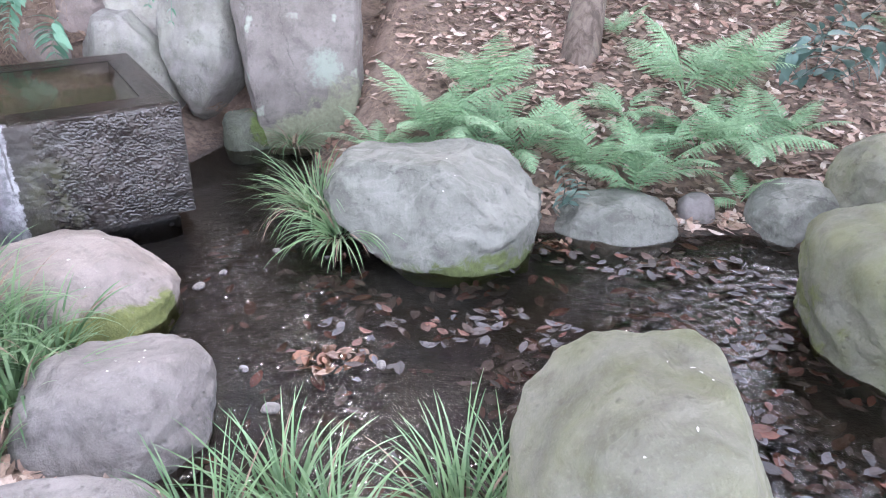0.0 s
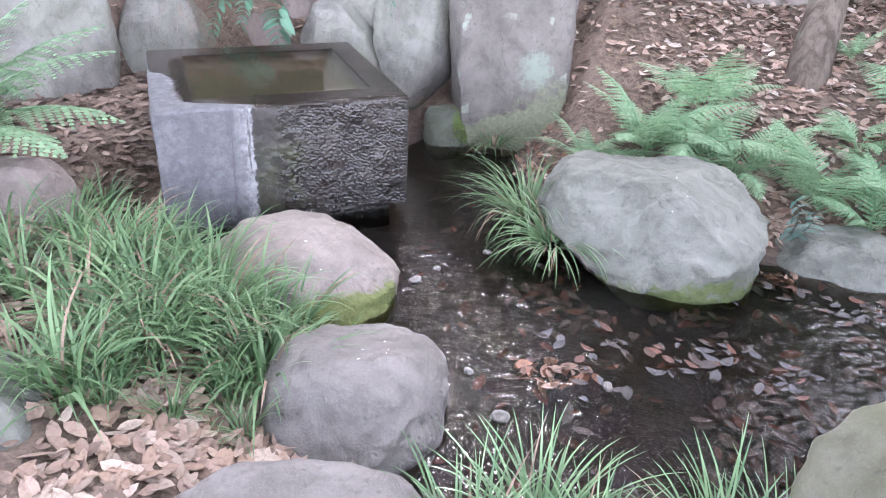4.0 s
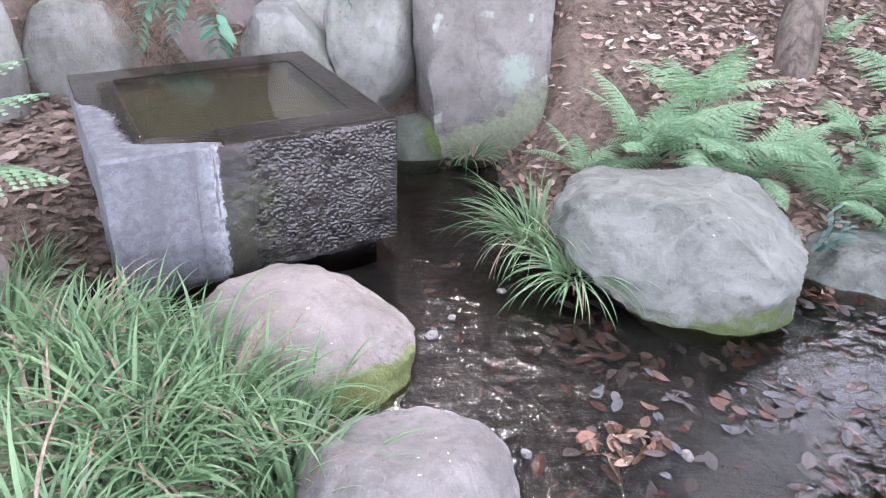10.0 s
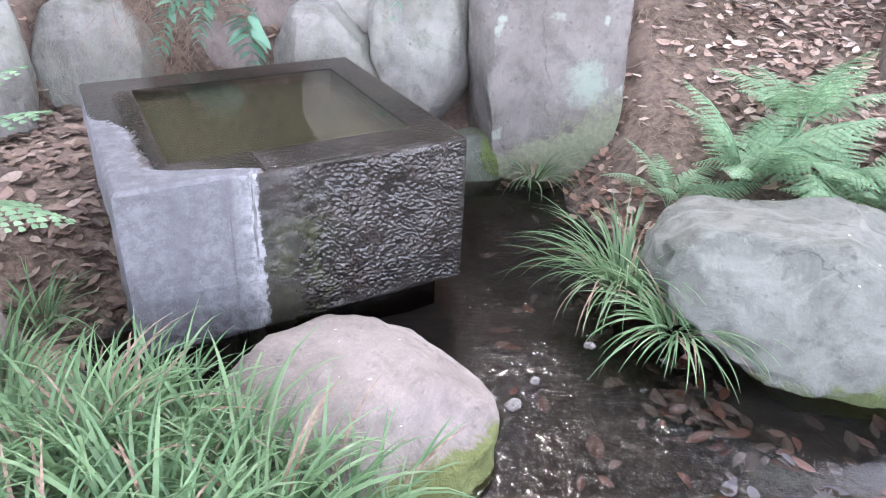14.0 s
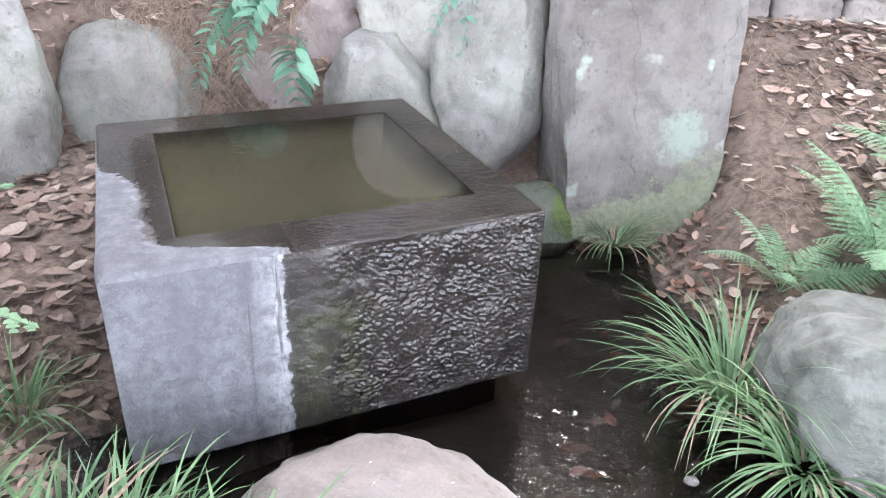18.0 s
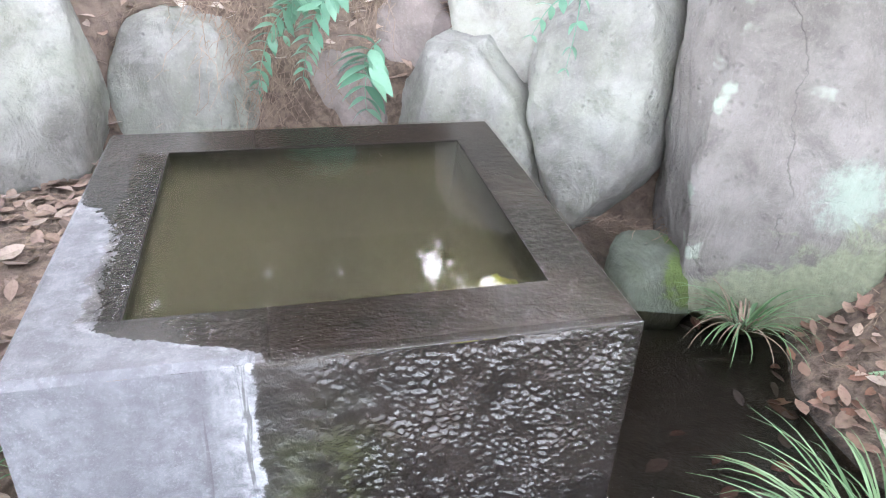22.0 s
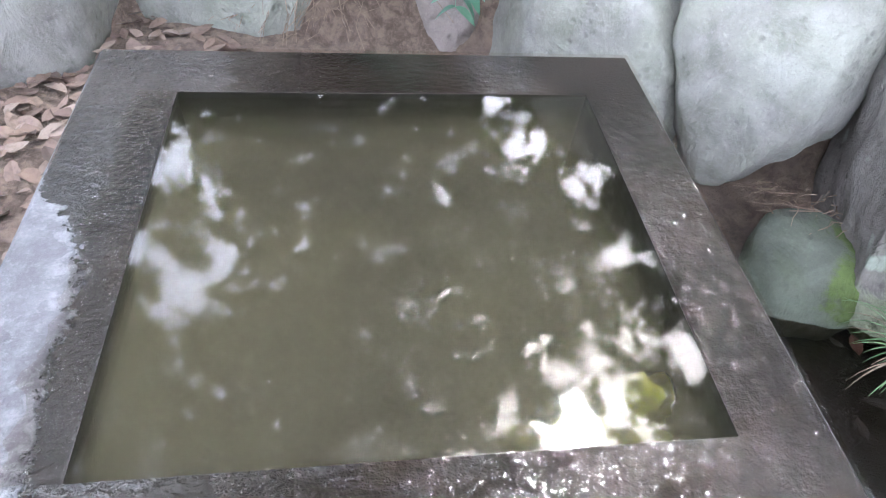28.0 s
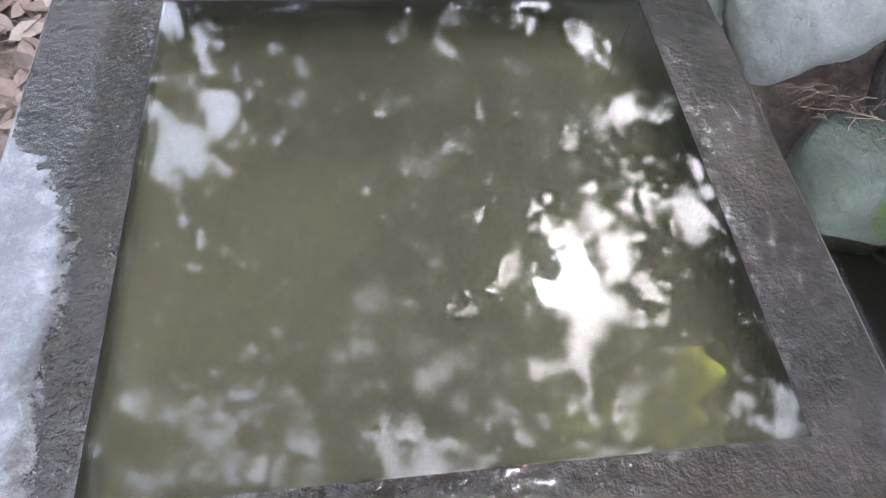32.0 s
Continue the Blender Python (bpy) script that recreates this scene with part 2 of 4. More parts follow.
def basin_stone():
    k = Nodes("granite_half_wet")
    x, y, z = k.xyz()
    wob = k.m("ADD", k.m("MULTIPLY", k.m("SUBTRACT", k.noise(13, 6, 0.75, 0.3), 0.5), 0.18), k.m("MULTIPLY", k.m("SUBTRACT", k.noise(45, 4, 0.7, 0.3), 0.5), 0.10))
    # the dry corner: a rounded wedge on the top, its edge falling straight down the front
    edge = k.m("ADD", k.m("MULTIPLY", k.step(k.m("SUBTRACT", 0.16, y), 0.0, 0.17), 0.34), k.m("SUBTRACT", 0.15, k.m("MULTIPLY", k.step(y, 0.5, 0.9), 0.14)))
    top_wet = k.m("ADD", k.m("SUBTRACT", x, edge), k.m("MULTIPLY", wob, 0.6))
    front_wet = k.m("ADD", k.m("SUBTRACT", x, 0.455), k.m("MULTIPLY", wob, 0.35))
    on_top = k.step(z, 0.636, 0.642)
    left = k.step(x, 0.0, 0.012)
    back_left = k.m("MULTIPLY", k.m("SUBTRACT", 1.0, left), k.step(k.m("ADD", y, wob), 0.75, 0.95))
    wet = k.m("ADD", k.m("MULTIPLY", on_top, k.step(top_wet, -0.006, 0.006)), k.m("MULTIPLY", k.m("SUBTRACT", 1.0, on_top), k.step(front_wet, -0.004, 0.004)))
    wet = k.m("MAXIMUM", wet, back_left)
    grain, mid, big = k.noise(150, 3, 0.7), k.noise(22, 5, 0.65, 0.2), k.noise(4, 4, 0.6)
    dry = k.mix(k.step(mid, 0.35, 0.7), (0.10, 0.097, 0.107), (0.16, 0.157, 0.17))
    dry = k.mix(k.m("MULTIPLY", k.step(grain, 0.5, 0.75), 0.45), dry, (0.25, 0.25, 0.26))
    streak = k.noise(1.0, 4, 0.6, 0.2, k.scaled(9, 9, 0.7))
    dry = k.mix(k.m("MULTIPLY", k.step(streak, 0.5, 0.68), 0.55), dry, (0.10, 0.096, 0.108))
    # pale lime where the water dries
    rim = k.m("MULTIPLY", k.step(front_wet, -0.10, -0.01), k.step(k.noise(16, 5, 0.7, 0.5), 0.36, 0.6))
    rim_top = k.m("MULTIPLY", k.step(top_wet, -0.07, -0.005), k.step(k.noise(24, 5, 0.7, 0.5), 0.48, 0.62))
    lime = k.m("ADD", k.m("MULTIPLY", k.m("SUBTRACT", 1.0, on_top), rim), k.m("MULTIPLY", on_top, rim_top))
    dry = k.mix(k.m("MULTIPLY", lime, k.m("SUBTRACT", 0.75, k.m("MULTIPLY", on_top, 0.4))), dry, (0.36, 0.36, 0.37))
    drip = k.m("MULTIPLY", k.step(k.noise(1.0, 3, 0.6, 0.3, k.scaled(38, 38, 1.6)), 0.56, 0.62), k.m("MULTIPLY", k.step(x, 0.33, 0.37), k.m("SUBTRACT", 1.0, on_top)))
    dry = k.mix(k.m("MULTIPLY", drip, 0.75), dry, (0.05, 0.046, 0.045))
    soak = k.mix(k.step(big, 0.35, 0.65), (0.011, 0.009, 0.008), (0.028, 0.022, 0.019))
    soak = k.mix(k.m("MULTIPLY", k.step(grain, 0.55, 0.8), 0.18), soak, (0.06, 0.052, 0.048))
    algae = k.m("MULTIPLY", k.m("SUBTRACT", 1.0, k.step(k.m("ABSOLUTE", k.m("SUBTRACT", x, 0.58)), 0.03, 0.2)), k.step(k.noise(9, 5, 0.7), 0.38, 0.62))
    algae = k.m("MULTIPLY", algae, k.m("SUBTRACT", 1.0, k.step(z, 0.3, 0.62)))
    soak = k.mix(k.m("MULTIPLY", algae, 0.6), soak, (0.055, 0.06, 0.026))
    c = k.mix(wet, dry, soak)
    flow = k.m("ADD", k.noise(1.0, 3, 0.6, 1.0, k.scaled(60, 60, 90)), k.m("MULTIPLY", k.noise(1.0, 2, 0.6, 0.8, k.scaled(140, 140, 200)), 0.4))
    runny = k.m("MULTIPLY", wet, k.step(k.m("ADD", x, wob), 0.46, 0.82))
    rough_h = k.m("MULTIPLY", k.m("ADD", k.m("MULTIPLY", mid, 0.8), k.m("MULTIPLY", grain, 0.25)), k.m("SUBTRACT", 1.0, k.m("MULTIPLY", runny, 0.93)))
    h = k.m("ADD", rough_h, k.m("MULTIPLY", runny, k.m("MULTIPLY", flow, 0.18)))
    rough = k.m("SUBTRACT", 0.85, k.m("MULTIPLY", wet, k.m("ADD", 0.48, k.m("MULTIPLY", k.step(k.m("ADD", x, wob), 0.46, 0.78), 0.325))))
    wet_top = k.m("MULTIPLY", on_top, wet)
    rough = k.m("ADD", k.m("MULTIPLY", rough, k.m("SUBTRACT", 1.0, wet_top)), k.m("MULTIPLY", wet_top, k.m("ADD", 0.10, k.m("MULTIPLY", k.step(x, 0.35, 0.7), 0.5))))
    h = k.m("ADD", h, k.m("MULTIPLY", wet_top, k.m("MULTIPLY", k.noise(78, 2, 0.6), k.m("SUBTRACT", 0.95, k.m("MULTIPLY", k.step(x, 0.4, 0.9), 0.75)))))
    return k.done(c, rough, k.bump(h, 0.9, 0.014), Specular_IOR_Level=k.m("SUBTRACT", 0.7, k.m("MULTIPLY", wet_top, k.m("MULTIPLY", k.step(x, 0.3, 0.6), 0.62))))


def soil_mat():
    k = Nodes("leaf_mould")
    a, b, c2 = k.noise(3, 5, 0.65), k.noise(24, 6, 0.7, 0.4), k.noise(120, 3, 0.7)
    c = k.mix(k.step(b, 0.35, 0.68), (0.085, 0.06, 0.047), (0.21, 0.15, 0.115))
    c = k.mix(k.m("MULTIPLY", k.step(a, 0.45, 0.65), 0.6), c, (0.24, 0.18, 0.15))
    c = k.mix(k.m("MULTIPLY", k.step(c2, 0.56, 0.78), 0.5), c, (0.28, 0.21, 0.16))
    x, y, z = k.xyz()
    sunk = k.m("SUBTRACT", 1.0, k.step(k.m("ADD", z, k.m("MULTIPLY", b, 0.03)), -0.03, 0.03))
    c = k.mix(k.m("MULTIPLY", sunk, 0.97), c, k.mix(b, (0.005, 0.004, 0.0035), (0.024, 0.018, 0.014)))
    return k.done(c, k.m("SUBTRACT", 0.95, k.m("MULTIPLY", sunk, 0.5)), k.bump(k.m("ADD", b, k.m("MULTIPLY", c2, 0.4)), 0.8, 0.03))


def bark_mat():
    k = Nodes("bark")
    s = k.noise(1, 6, 0.7, 0.6, k.scaled(16, 16, 3.5))
    c = k.mix(k.step(s, 0.35, 0.65), (0.07, 0.052, 0.043), (0.17, 0.135, 0.112))
    c = k.mix(k.m("MULTIPLY", k.step(k.noise(5, 4), 0.5, 0.7), 0.4), c, (0.2, 0.21, 0.16))
    return k.done(c, 0.9, k.bump(s, 0.8, 0.02))


def plain(name, low, high, scale=30, rough=0.8):
    k = Nodes(name)
    n1 = k.noise(scale, 5, 0.65)
    return k.done(k.mix(k.step(n1, 0.3, 0.7), low, high), rough, k.bump(k.noise(scale * 4, 3), 0.5, 0.006))


SOIL, BARK, BASIN = soil_mat(), bark_mat(), basin_stone()
STREAM = water("stream_water", (0.03, 0.024, 0.018), 0.01, stream_ripples, (0.62, 0.56, 0.50))
SILT = lambda k: k.mix(k.step(k.noise(2.2, 3, 0.5, 0.5), 0.3, 0.65), (0.096, 0.089, 0.068), (0.136, 0.126, 0.088))
POOL = water("basin_water", SILT, 0.05, basin_ripples, (0.94, 0.93, 0.88))
HAZE = Nodes("silt")
_thin = HAZE.n("ShaderNodeBsdfTransparent")
_thin.inputs[0].default_value = (0.97, 0.96, 0.92, 1)
_dust = HAZE.n("ShaderNodeBsdfDiffuse")
HAZE.put(_dust.inputs[0], SILT(HAZE))
_veil = HAZE.n("ShaderNodeMixShader")
_x, _y, _z = HAZE.xyz()
_sides = [HAZE.m("DIVIDE", HAZE.m("SUBTRACT", _x, 0.195), 0.05), HAZE.m("DIVIDE", HAZE.m("SUBTRACT", 1.13, _x), 0.17), HAZE.m("DIVIDE", HAZE.m("SUBTRACT", _y, 0.12), 0.05), HAZE.m("DIVIDE", HAZE.m("SUBTRACT", 1.09, _y), 0.26)]
_clear = HAZE.m("MINIMUM", HAZE.m("MINIMUM", _sides[0], _sides[1]), HAZE.m("MINIMUM", _sides[2], _sides[3]))
HAZE.put(_veil.inputs[0], HAZE.m("MULTIPLY", HAZE.step(_clear, -0.05, 1.0), 0.44))
HAZE.t.links.new(_thin.outputs[0], _veil.inputs[1])
HAZE.t.links.new(_dust.outputs[0], _veil.inputs[2])
HAZE.t.links.new(_veil.outputs[0], HAZE.out.inputs[0])
HAZE.t.nodes.remove(HAZE.bsdf)
HAZE = HAZE.mat
FILM = water("film_water", (0.05, 0.05, 0.05), 0.0, film_ripples, (0.90, 0.87, 0.84))
FERN = leafy("fern_green", (0.16, 0.28, 0.155), (0.29, 0.43, 0.26))
GRASS = leafy("grass_green", (0.088, 0.172, 0.078), (0.22, 0.335, 0.172), 0.4)
STRAW = plain("dry_straw", (0.14, 0.095, 0.07), (0.30, 0.22, 0.165))
HOLLY = leafy("glossy_leaf", (0.085, 0.20, 0.13), (0.17, 0.32, 0.22), 0.3, 0.25)
SHRUB = leafy("shrub_leaf", (0.05, 0.10, 0.085), (0.12, 0.19, 0.17), 0.35, 0.2)
CANOPY = leafy("canopy_leaf", (0.035, 0.07, 0.02), (0.07, 0.12, 0.035), 0.6, 0.4, 1.0)
LITTER = litter("fallen_leaves", (0.26, 0.175, 0.135), (0.39, 0.275, 0.22), (0.16, 0.10, 0.075), (0.46, 0.365, 0.305), (0.34, 0.215, 0.165), (0.52, 0.44, 0.385))
SUNK = litter("sunken_leaves", (0.06, 0.026, 0.02), (0.085, 0.08, 0.085), (0.035, 0.03, 0.028), (0.13, 0.05, 0.038), (0.115, 0.105, 0.115), (0.06, 0.05, 0.05))
DAMP = litter("damp_leaves", (0.15, 0.10, 0.08), (0.22, 0.15, 0.12), (0.08, 0.055, 0.045), (0.30, 0.23, 0.19), (0.18, 0.12, 0.09))
BANK_LEAF = litter("bank_leaves", (0.25, 0.17, 0.135), (0.37, 0.265, 0.215), (0.15, 0.10, 0.08), (0.45, 0.36, 0.305), (0.31, 0.21, 0.16))
# the grey-lilac tones paint the mirrored sky's sheen into the leaf colour
WET_SHEEN = litter("wet_sheen_leaves", (0.045, 0.042, 0.046), (0.03, 0.022, 0.02), (0.12, 0.045, 0.03), (0.02, 0.018, 0.018), (0.08, 0.076, 0.086), (0.045, 0.032, 0.03), (0.06, 0.057, 0.065))
WET_SHEEN.node_tree.nodes["Principled BSDF"].inputs["Roughness"].default_value = 0.6
SUNK_DRY = litter("russet_leaves", (0.20, 0.10, 0.065), (0.27, 0.16, 0.12), (0.11, 0.07, 0.05), (0.33, 0.22, 0.17), (0.16, 0.08, 0.055))
MOSSY = plain("moss", (0.05, 0.075, 0.02), (0.12, 0.16, 0.045), 60, 0.95)
ALGA = plain("algae", (0.30, 0.36, 0.01), (0.55, 0.58, 0.03), 20, 0.9)
BLOCK = stone("cut_block", (0.27, 0.24, 0.22), (0.19, 0.165, 0.15))

# ---- building helpers ----
WATER_Z = -0.03


def mesh_of(name, verts, faces, mat, smooth=True):
    me = bpy.data.meshes.new(name)
    me.from_pydata([tuple(v) for v in verts], [], [tuple(f) for f in faces])
    me.materials.append(mat)
    if smooth:
        me.polygons.foreach_set("use_smooth", [True] * len(me.polygons))
    me.update()
    return me


def part(name, data, parent, m=None, label=""):
    ob = new(name, data)
    ob.parent = parent
    if m is not None:
        ob.matrix_basis = m
    if label:
        tagged(ob, label)
    return ob


def joined(bits):
    """One vertex and face list from many."""
    verts, faces = [], []
    for v, f in bits:
        k = len(verts)
        verts.extend(v)
        faces.extend([tuple(i + k for i in q) for q in f])
    return verts, faces


def smooth01(v, lo, hi):
    s = min(1.0, max(0.0, (v - lo) / (hi - lo)))
    return s * s * (3 - 2 * s)


def outside(p, poly):
    """Signed distance to a closed outline: negative within."""
    x, y = p
    best, inside = 1e9, False
    for (ax, ay), (bx, by) in zip(poly, poly[1:] + poly[:1]):
        dx, dy = bx - ax, by - ay
        s = min(1, max(0, ((x - ax) * dx + (y - ay) * dy) / (dx * dx + dy * dy)))
        best = min(best, math.hypot(x - ax - s * dx, y - ay - s * dy))
        if (ay > y) != (by > y) and x < ax + (y - ay) / (by - ay) * dx:
            inside = not inside
    return -best if inside else best


SHORE = [(-1.5, 5.05), (-1.0, 5.1), (-0.82, 4.9), (-0.80, 4.55), (-0.55, 4.2), (-0.3, 3.85), (0.5, 3.72), (1.45, 3.74), (1.9, 3.78), (2.5, 3.2),
         (4.2, 2.4), (4.2, 1.2), (1.4, 1.35), (0.9, 1.6), (0.3, 1.72), (-0.35, 1.66), (-0.62, 1.62), (-1.1, 1.85), (-1.2, 2.35), (-1.7, 2.55),
         (-2.1, 2.75), (-2.45, 2.80), (-2.62, 3.02), (-2.3, 3.3), (-1.7, 4.4)]
WALL = [(-0.62, 5.5), (-0.75, 5.28), (-1.4, 5.28), (-2.0, 5.2), (-2.6, 5.08), (-3.05, 4.85), (-3.6, 4.68), (-3.72, 4.3), (-4.1, 3.5), (-5.0, 2.6),
        (-40, 2.0), (-40, 40), (-0.2, 40)]


def ground_z(x, y):
    d = outside((x, y), SHORE)
    z = -0.14 + 0.13 * smooth01(d, -0.18, 0.04) + 0.13 * smooth01(d, 0.0, 0.6)
    if x > -0.9:
        z += smooth01(x, -0.9, -0.4) * (0.40 * max(0.0, min(y, 6.0) - 4.15) + 0.16 * max(0.0, y - 6.0))
    left = smooth01(-x, 1.1, 3.2) * smooth01(d, 0.02, 0.5)
    z += 0.17 * left + 0.10 * smooth01(-y, -1.9, -1.0) * smooth01(d, 0, 0.4)
    if x < 0.5 and y > 2.0:
        w = -outside((x, y), WALL)
        z += 0.55 * smooth01(w, -0.06, 0.3) + 0.35 * max(0.0, min(w, 1.5))
    if abs(x) < 6 and abs(y - 3) < 6:
        z += 0.022 * noise.noise((x * 2.1, y * 2.1, 0.3)) + 0.010 * noise.noise((x * 7, y * 7, 1.3)) + 0.005 * noise.noise((x * 18, y * 18, 2.3))
    return z


# ---- ground and water ----
def steps_out(lo, hi, fine, far):
    a = list(np.arange(lo, hi + 1e-6, fine))
    s, left, right = fine, a[0], a[-1]
    while right < far:
        s *= 1.35
        left, right = left - s, right + s
        a = [left] + a + [right]
    return a


gx, gy = steps_out(-4.6, 3.4, 0.045, 300), steps_out(0.3, 7.2, 0.045, 300)
verts = [(x, y, ground_z(x, y)) for y in gy for x in gx]
nx = len(gx)
faces = [(j * nx + i, j * nx + i + 1, (j + 1) * nx + i + 1, (j + 1) * nx + i) for j in range(len(gy) - 1) for i in range(nx - 1)]
tagged(new("ground", mesh_of("ground", verts, faces, SOIL)), "dark brown woodland soil sloping down to a small stream", "ground", kind="structure")
def graded(lo, hi, a, d, fine, coarse):
    """Coordinates from lo to hi, fine between a and d."""
    return list(np.arange(lo, a, coarse)) + list(np.arange(a, d, fine)) + list(np.arange(d, hi, coarse))


def wave(x, y):
    """Ripples that run from the basin's overflow down to the near bank, and again where the stream leaves; the middle lies calm."""
    core = -0.95 + 0.42 * max(0.0, 3.3 - y)
    flow = 1 - smooth01(abs(x - core), 0.18, 0.75 - 0.12 * min(2.0, max(0.0, y - 2.0)))
    flow *= 0.55 + 0.45 * smooth01(3.6 - y, 0.0, 0.8)
    run = max(flow, smooth01(x + 0.35 * (2.7 - y), 0.25, 0.95))
    run = 0.10 + 0.90 * run * (0.55 + 0.6 * smooth01(noise.noise((x * 2.6, y * 2.6, 4.2)), -0.35, 0.3))
    u, v = 0.9 * x + 0.43 * y, 0.9 * y - 0.43 * x
    return run * (0.0062 * noise.noise((u * 17, v * 25, 0.5)) + 0.0036 * noise.noise((u * 36, v * 50, 1.5)))


wx, wy = graded(-2.75, 4.3, -1.25, 2.0, 0.008, 0.12), graded(1.1, 5.3, 1.65, 4.1, 0.008, 0.12)
verts = [(x, y, WATER_Z + wave(x, y)) for y in wy for x in wx]
nx = len(wx)
faces = [(j * nx + i, j * nx + i + 1, (j + 1) * nx + i + 1, (j + 1) * nx + i) for j in range(len(wy) - 1) for i in range(nx - 1)]
tagged(new("water", mesh_of("water", verts, faces, STREAM)), "shallow dark stream water, rippled and glinting", "water", kind="structure")

# ---- boulders ----
_bm = bmesh.new()
bmesh.ops.create_icosphere(_bm, subdivisions=6, radius=1)
BALL = [v.co.copy() for v in _bm.verts]
BALL_F = [tuple(v.index for v in f.verts) for f in _bm.faces]
_bm.free()
_bm = bmesh.new()
bmesh.ops.create_icosphere(_bm, subdivisions=4, radius=1)
SMALL = [v.co.copy() for v in _bm.verts]
SMALL_F = [tuple(v.index for v in f.verts) for f in _bm.faces]
_bm.free()


def rock_shape(half, e=2.5, cuts=(), seed=0, lump=0.10, shear=(0, 0), fine=1.8, small=False, chips=9):
    """A worn boulder about its own middle: a rounded block, cut by soft planes, with lumps and grain."""
    out = []
    off = Vector((seed * 3.7, seed * 1.9, seed * 5.3))
    planes = [(Vector(c[:3]).normalized(), c[3]) for c in cuts]
    chip = random.Random(seed * 7 + 3)
    for _ in range(chips):
        planes.append((Vector((chip.gauss(0, 1), chip.gauss(0, 1), chip.gauss(0, 0.8))).normalized(), chip.uniform(0.84, 0.98)))
    for n in (SMALL if small else BALL):
        r = (abs(n.x) ** e + abs(n.y) ** e + abs(n.z) ** e) ** (-1 / e)
        p = n * r
        for a, d in planes:
            s = p.dot(a) - d
            if s > -0.07:
                s = s if s > 0.07 else (s + 0.07) ** 2 / 0.28
                p = p - a * s * 0.92
        g = 1 + lump * noise.noise(n * 1.2 + off) + 0.5 * lump * noise.noise(n * 2.7 + off) + 0.022 * noise.noise(n * 4.3 + off * 2)
        g += fine * (0.014 * noise.noise(n * 6 + off) + 0.012 * abs(noise.noise(n * 5.2 + off * 3)) + 0.008 * abs(noise.noise(n * 13 + off)) + 0.003 * noise.noise(n * 30 + off))
        p = p * g
        z = p.z * half[2]
        out.append((p.x * half[0] + shear[0] * z, p.y * half[1] + shear[1] * z, z))
    return out, (SMALL_F if small else BALL_F)


def boulder(name, at, half, yaw, mat, label, group="", small=False, **kw):
    """at: its middle in plan and its top; half: half its length, width and height."""
    v, f = rock_shape(half, small=small, **kw)
    ob = new(name, mesh_of(name, v, f, mat))
    top = max(p[2] for p in v)
    ob.matrix_basis = pose(at[0], at[1], at[2] - top, 0, 0, yaw)
    return tagged(ob, label, "boulder", group)


PINK = stone("pinkish_stone", (0.275, 0.238, 0.220), (0.198, 0.167, 0.152), grow=(0.9, -0.62, -0.9, 0.24), moss=(0.14, 0.165, 0.045), veins=0.1)
GREY = stone("grey_stone", (0.225, 0.207, 0.20), (0.145, 0.132, 0.126), grow=(0.0, 0.0, -1.0, 0.30), veins=0.15)
SLAB = stone("grey_green_stone", (0.185, 0.188, 0.168), (0.115, 0.118, 0.102), grow=(0.25, -0.35, -1.0, 0.24), moss=(0.085, 0.11, 0.03), veins=0.5, cracks=((0.4, 0.9, -0.3, -0.1), (0.2, 0.5, 1, 0.12)))
OLIVE = stone("mossy_stone", (0.175, 0.168, 0.14), (0.11, 0.108, 0.085), grow=(-0.5, 0.1, -0.2, 0.26), moss=(0.10, 0.112, 0.032), amount=0.55, veins=0.2)
WALLST = stone("wall_stone", (0.262, 0.252, 0.240), (0.165, 0.153, 0.142), amount=0.26, moss=(0.2, 0.23, 0.13), veins=0.3)
BUFF = stone("buff_wall_stone", (0.31, 0.295, 0.275), (0.23, 0.213, 0.197), amount=0.28, moss=(0.24, 0.26, 0.16), veins=0.3, cracks=((0.2, 0, 1, 0.05),))
TALL = stone("tall_wall_stone", (0.205, 0.186, 0.172), (0.138, 0.123, 0.111), grow=(0.35, -0.3, -0.75, 0.33), moss=(0.21, 0.225, 0.15), veins=0.22, cracks=((1, 0.1, 0.15, -0.04), (-0.15, 0, 1, -0.16), (1, 0, -0.3, 0.22), (0.9, 0, 0.3, -0.3)), lichen=0.15, patches=((0.25, -0.33, -0.08, 0.17), (-0.32, -0.3, -0.14, 0.05)))
BROWN = stone("soil_stained_stone", (0.27, 0.225, 0.21), (0.19, 0.155, 0.14), veins=0.15)

boulder("boulder", (0.08, 3.67, 0.465), (0.59, 0.50, 0.40), -8, SLAB, "broad grey boulder with moss along its foot, standing in the stream", fine=3.2, e=2.5,
        cuts=((-0.1, 0.1, 1, 0.80), (0.7, -0.1, 0.75, 0.72), (-0.2, -1, 0.4, 0.80), (-0.65, -0.45, -0.55, 0.80)), chips=14, seed=1, lump=0.09)
boulder("boulder", (-1.52, 2.78, 0.25), (0.48, 0.40, 0.30), -14, PINK, "rounded pinkish boulder, mossy on its lower side, in the stream", e=2.3, seed=2, lump=0.07,
        cuts=((0, 0, 1, 0.9), (0.8, -0.3, 0.5, 0.86)))
boulder("boulder", (-0.975, 2.03, 0.245), (0.345, 0.38, 0.28), 14, GREY, "smooth grey boulder with a flat top at the water's edge", chips=4, e=2.1, seed=3, lump=0.08,
        cuts=((0.05, 0.5, 1, 0.80),))
boulder("boulder", (-0.78, 1.14, 0.29), (0.46, 0.42, 0.30), 10, GREY, "grey flat-topped boulder on the near bank", e=2.6, seed=4, lump=0.08, cuts=((0, 0.1, 1, 0.82),))
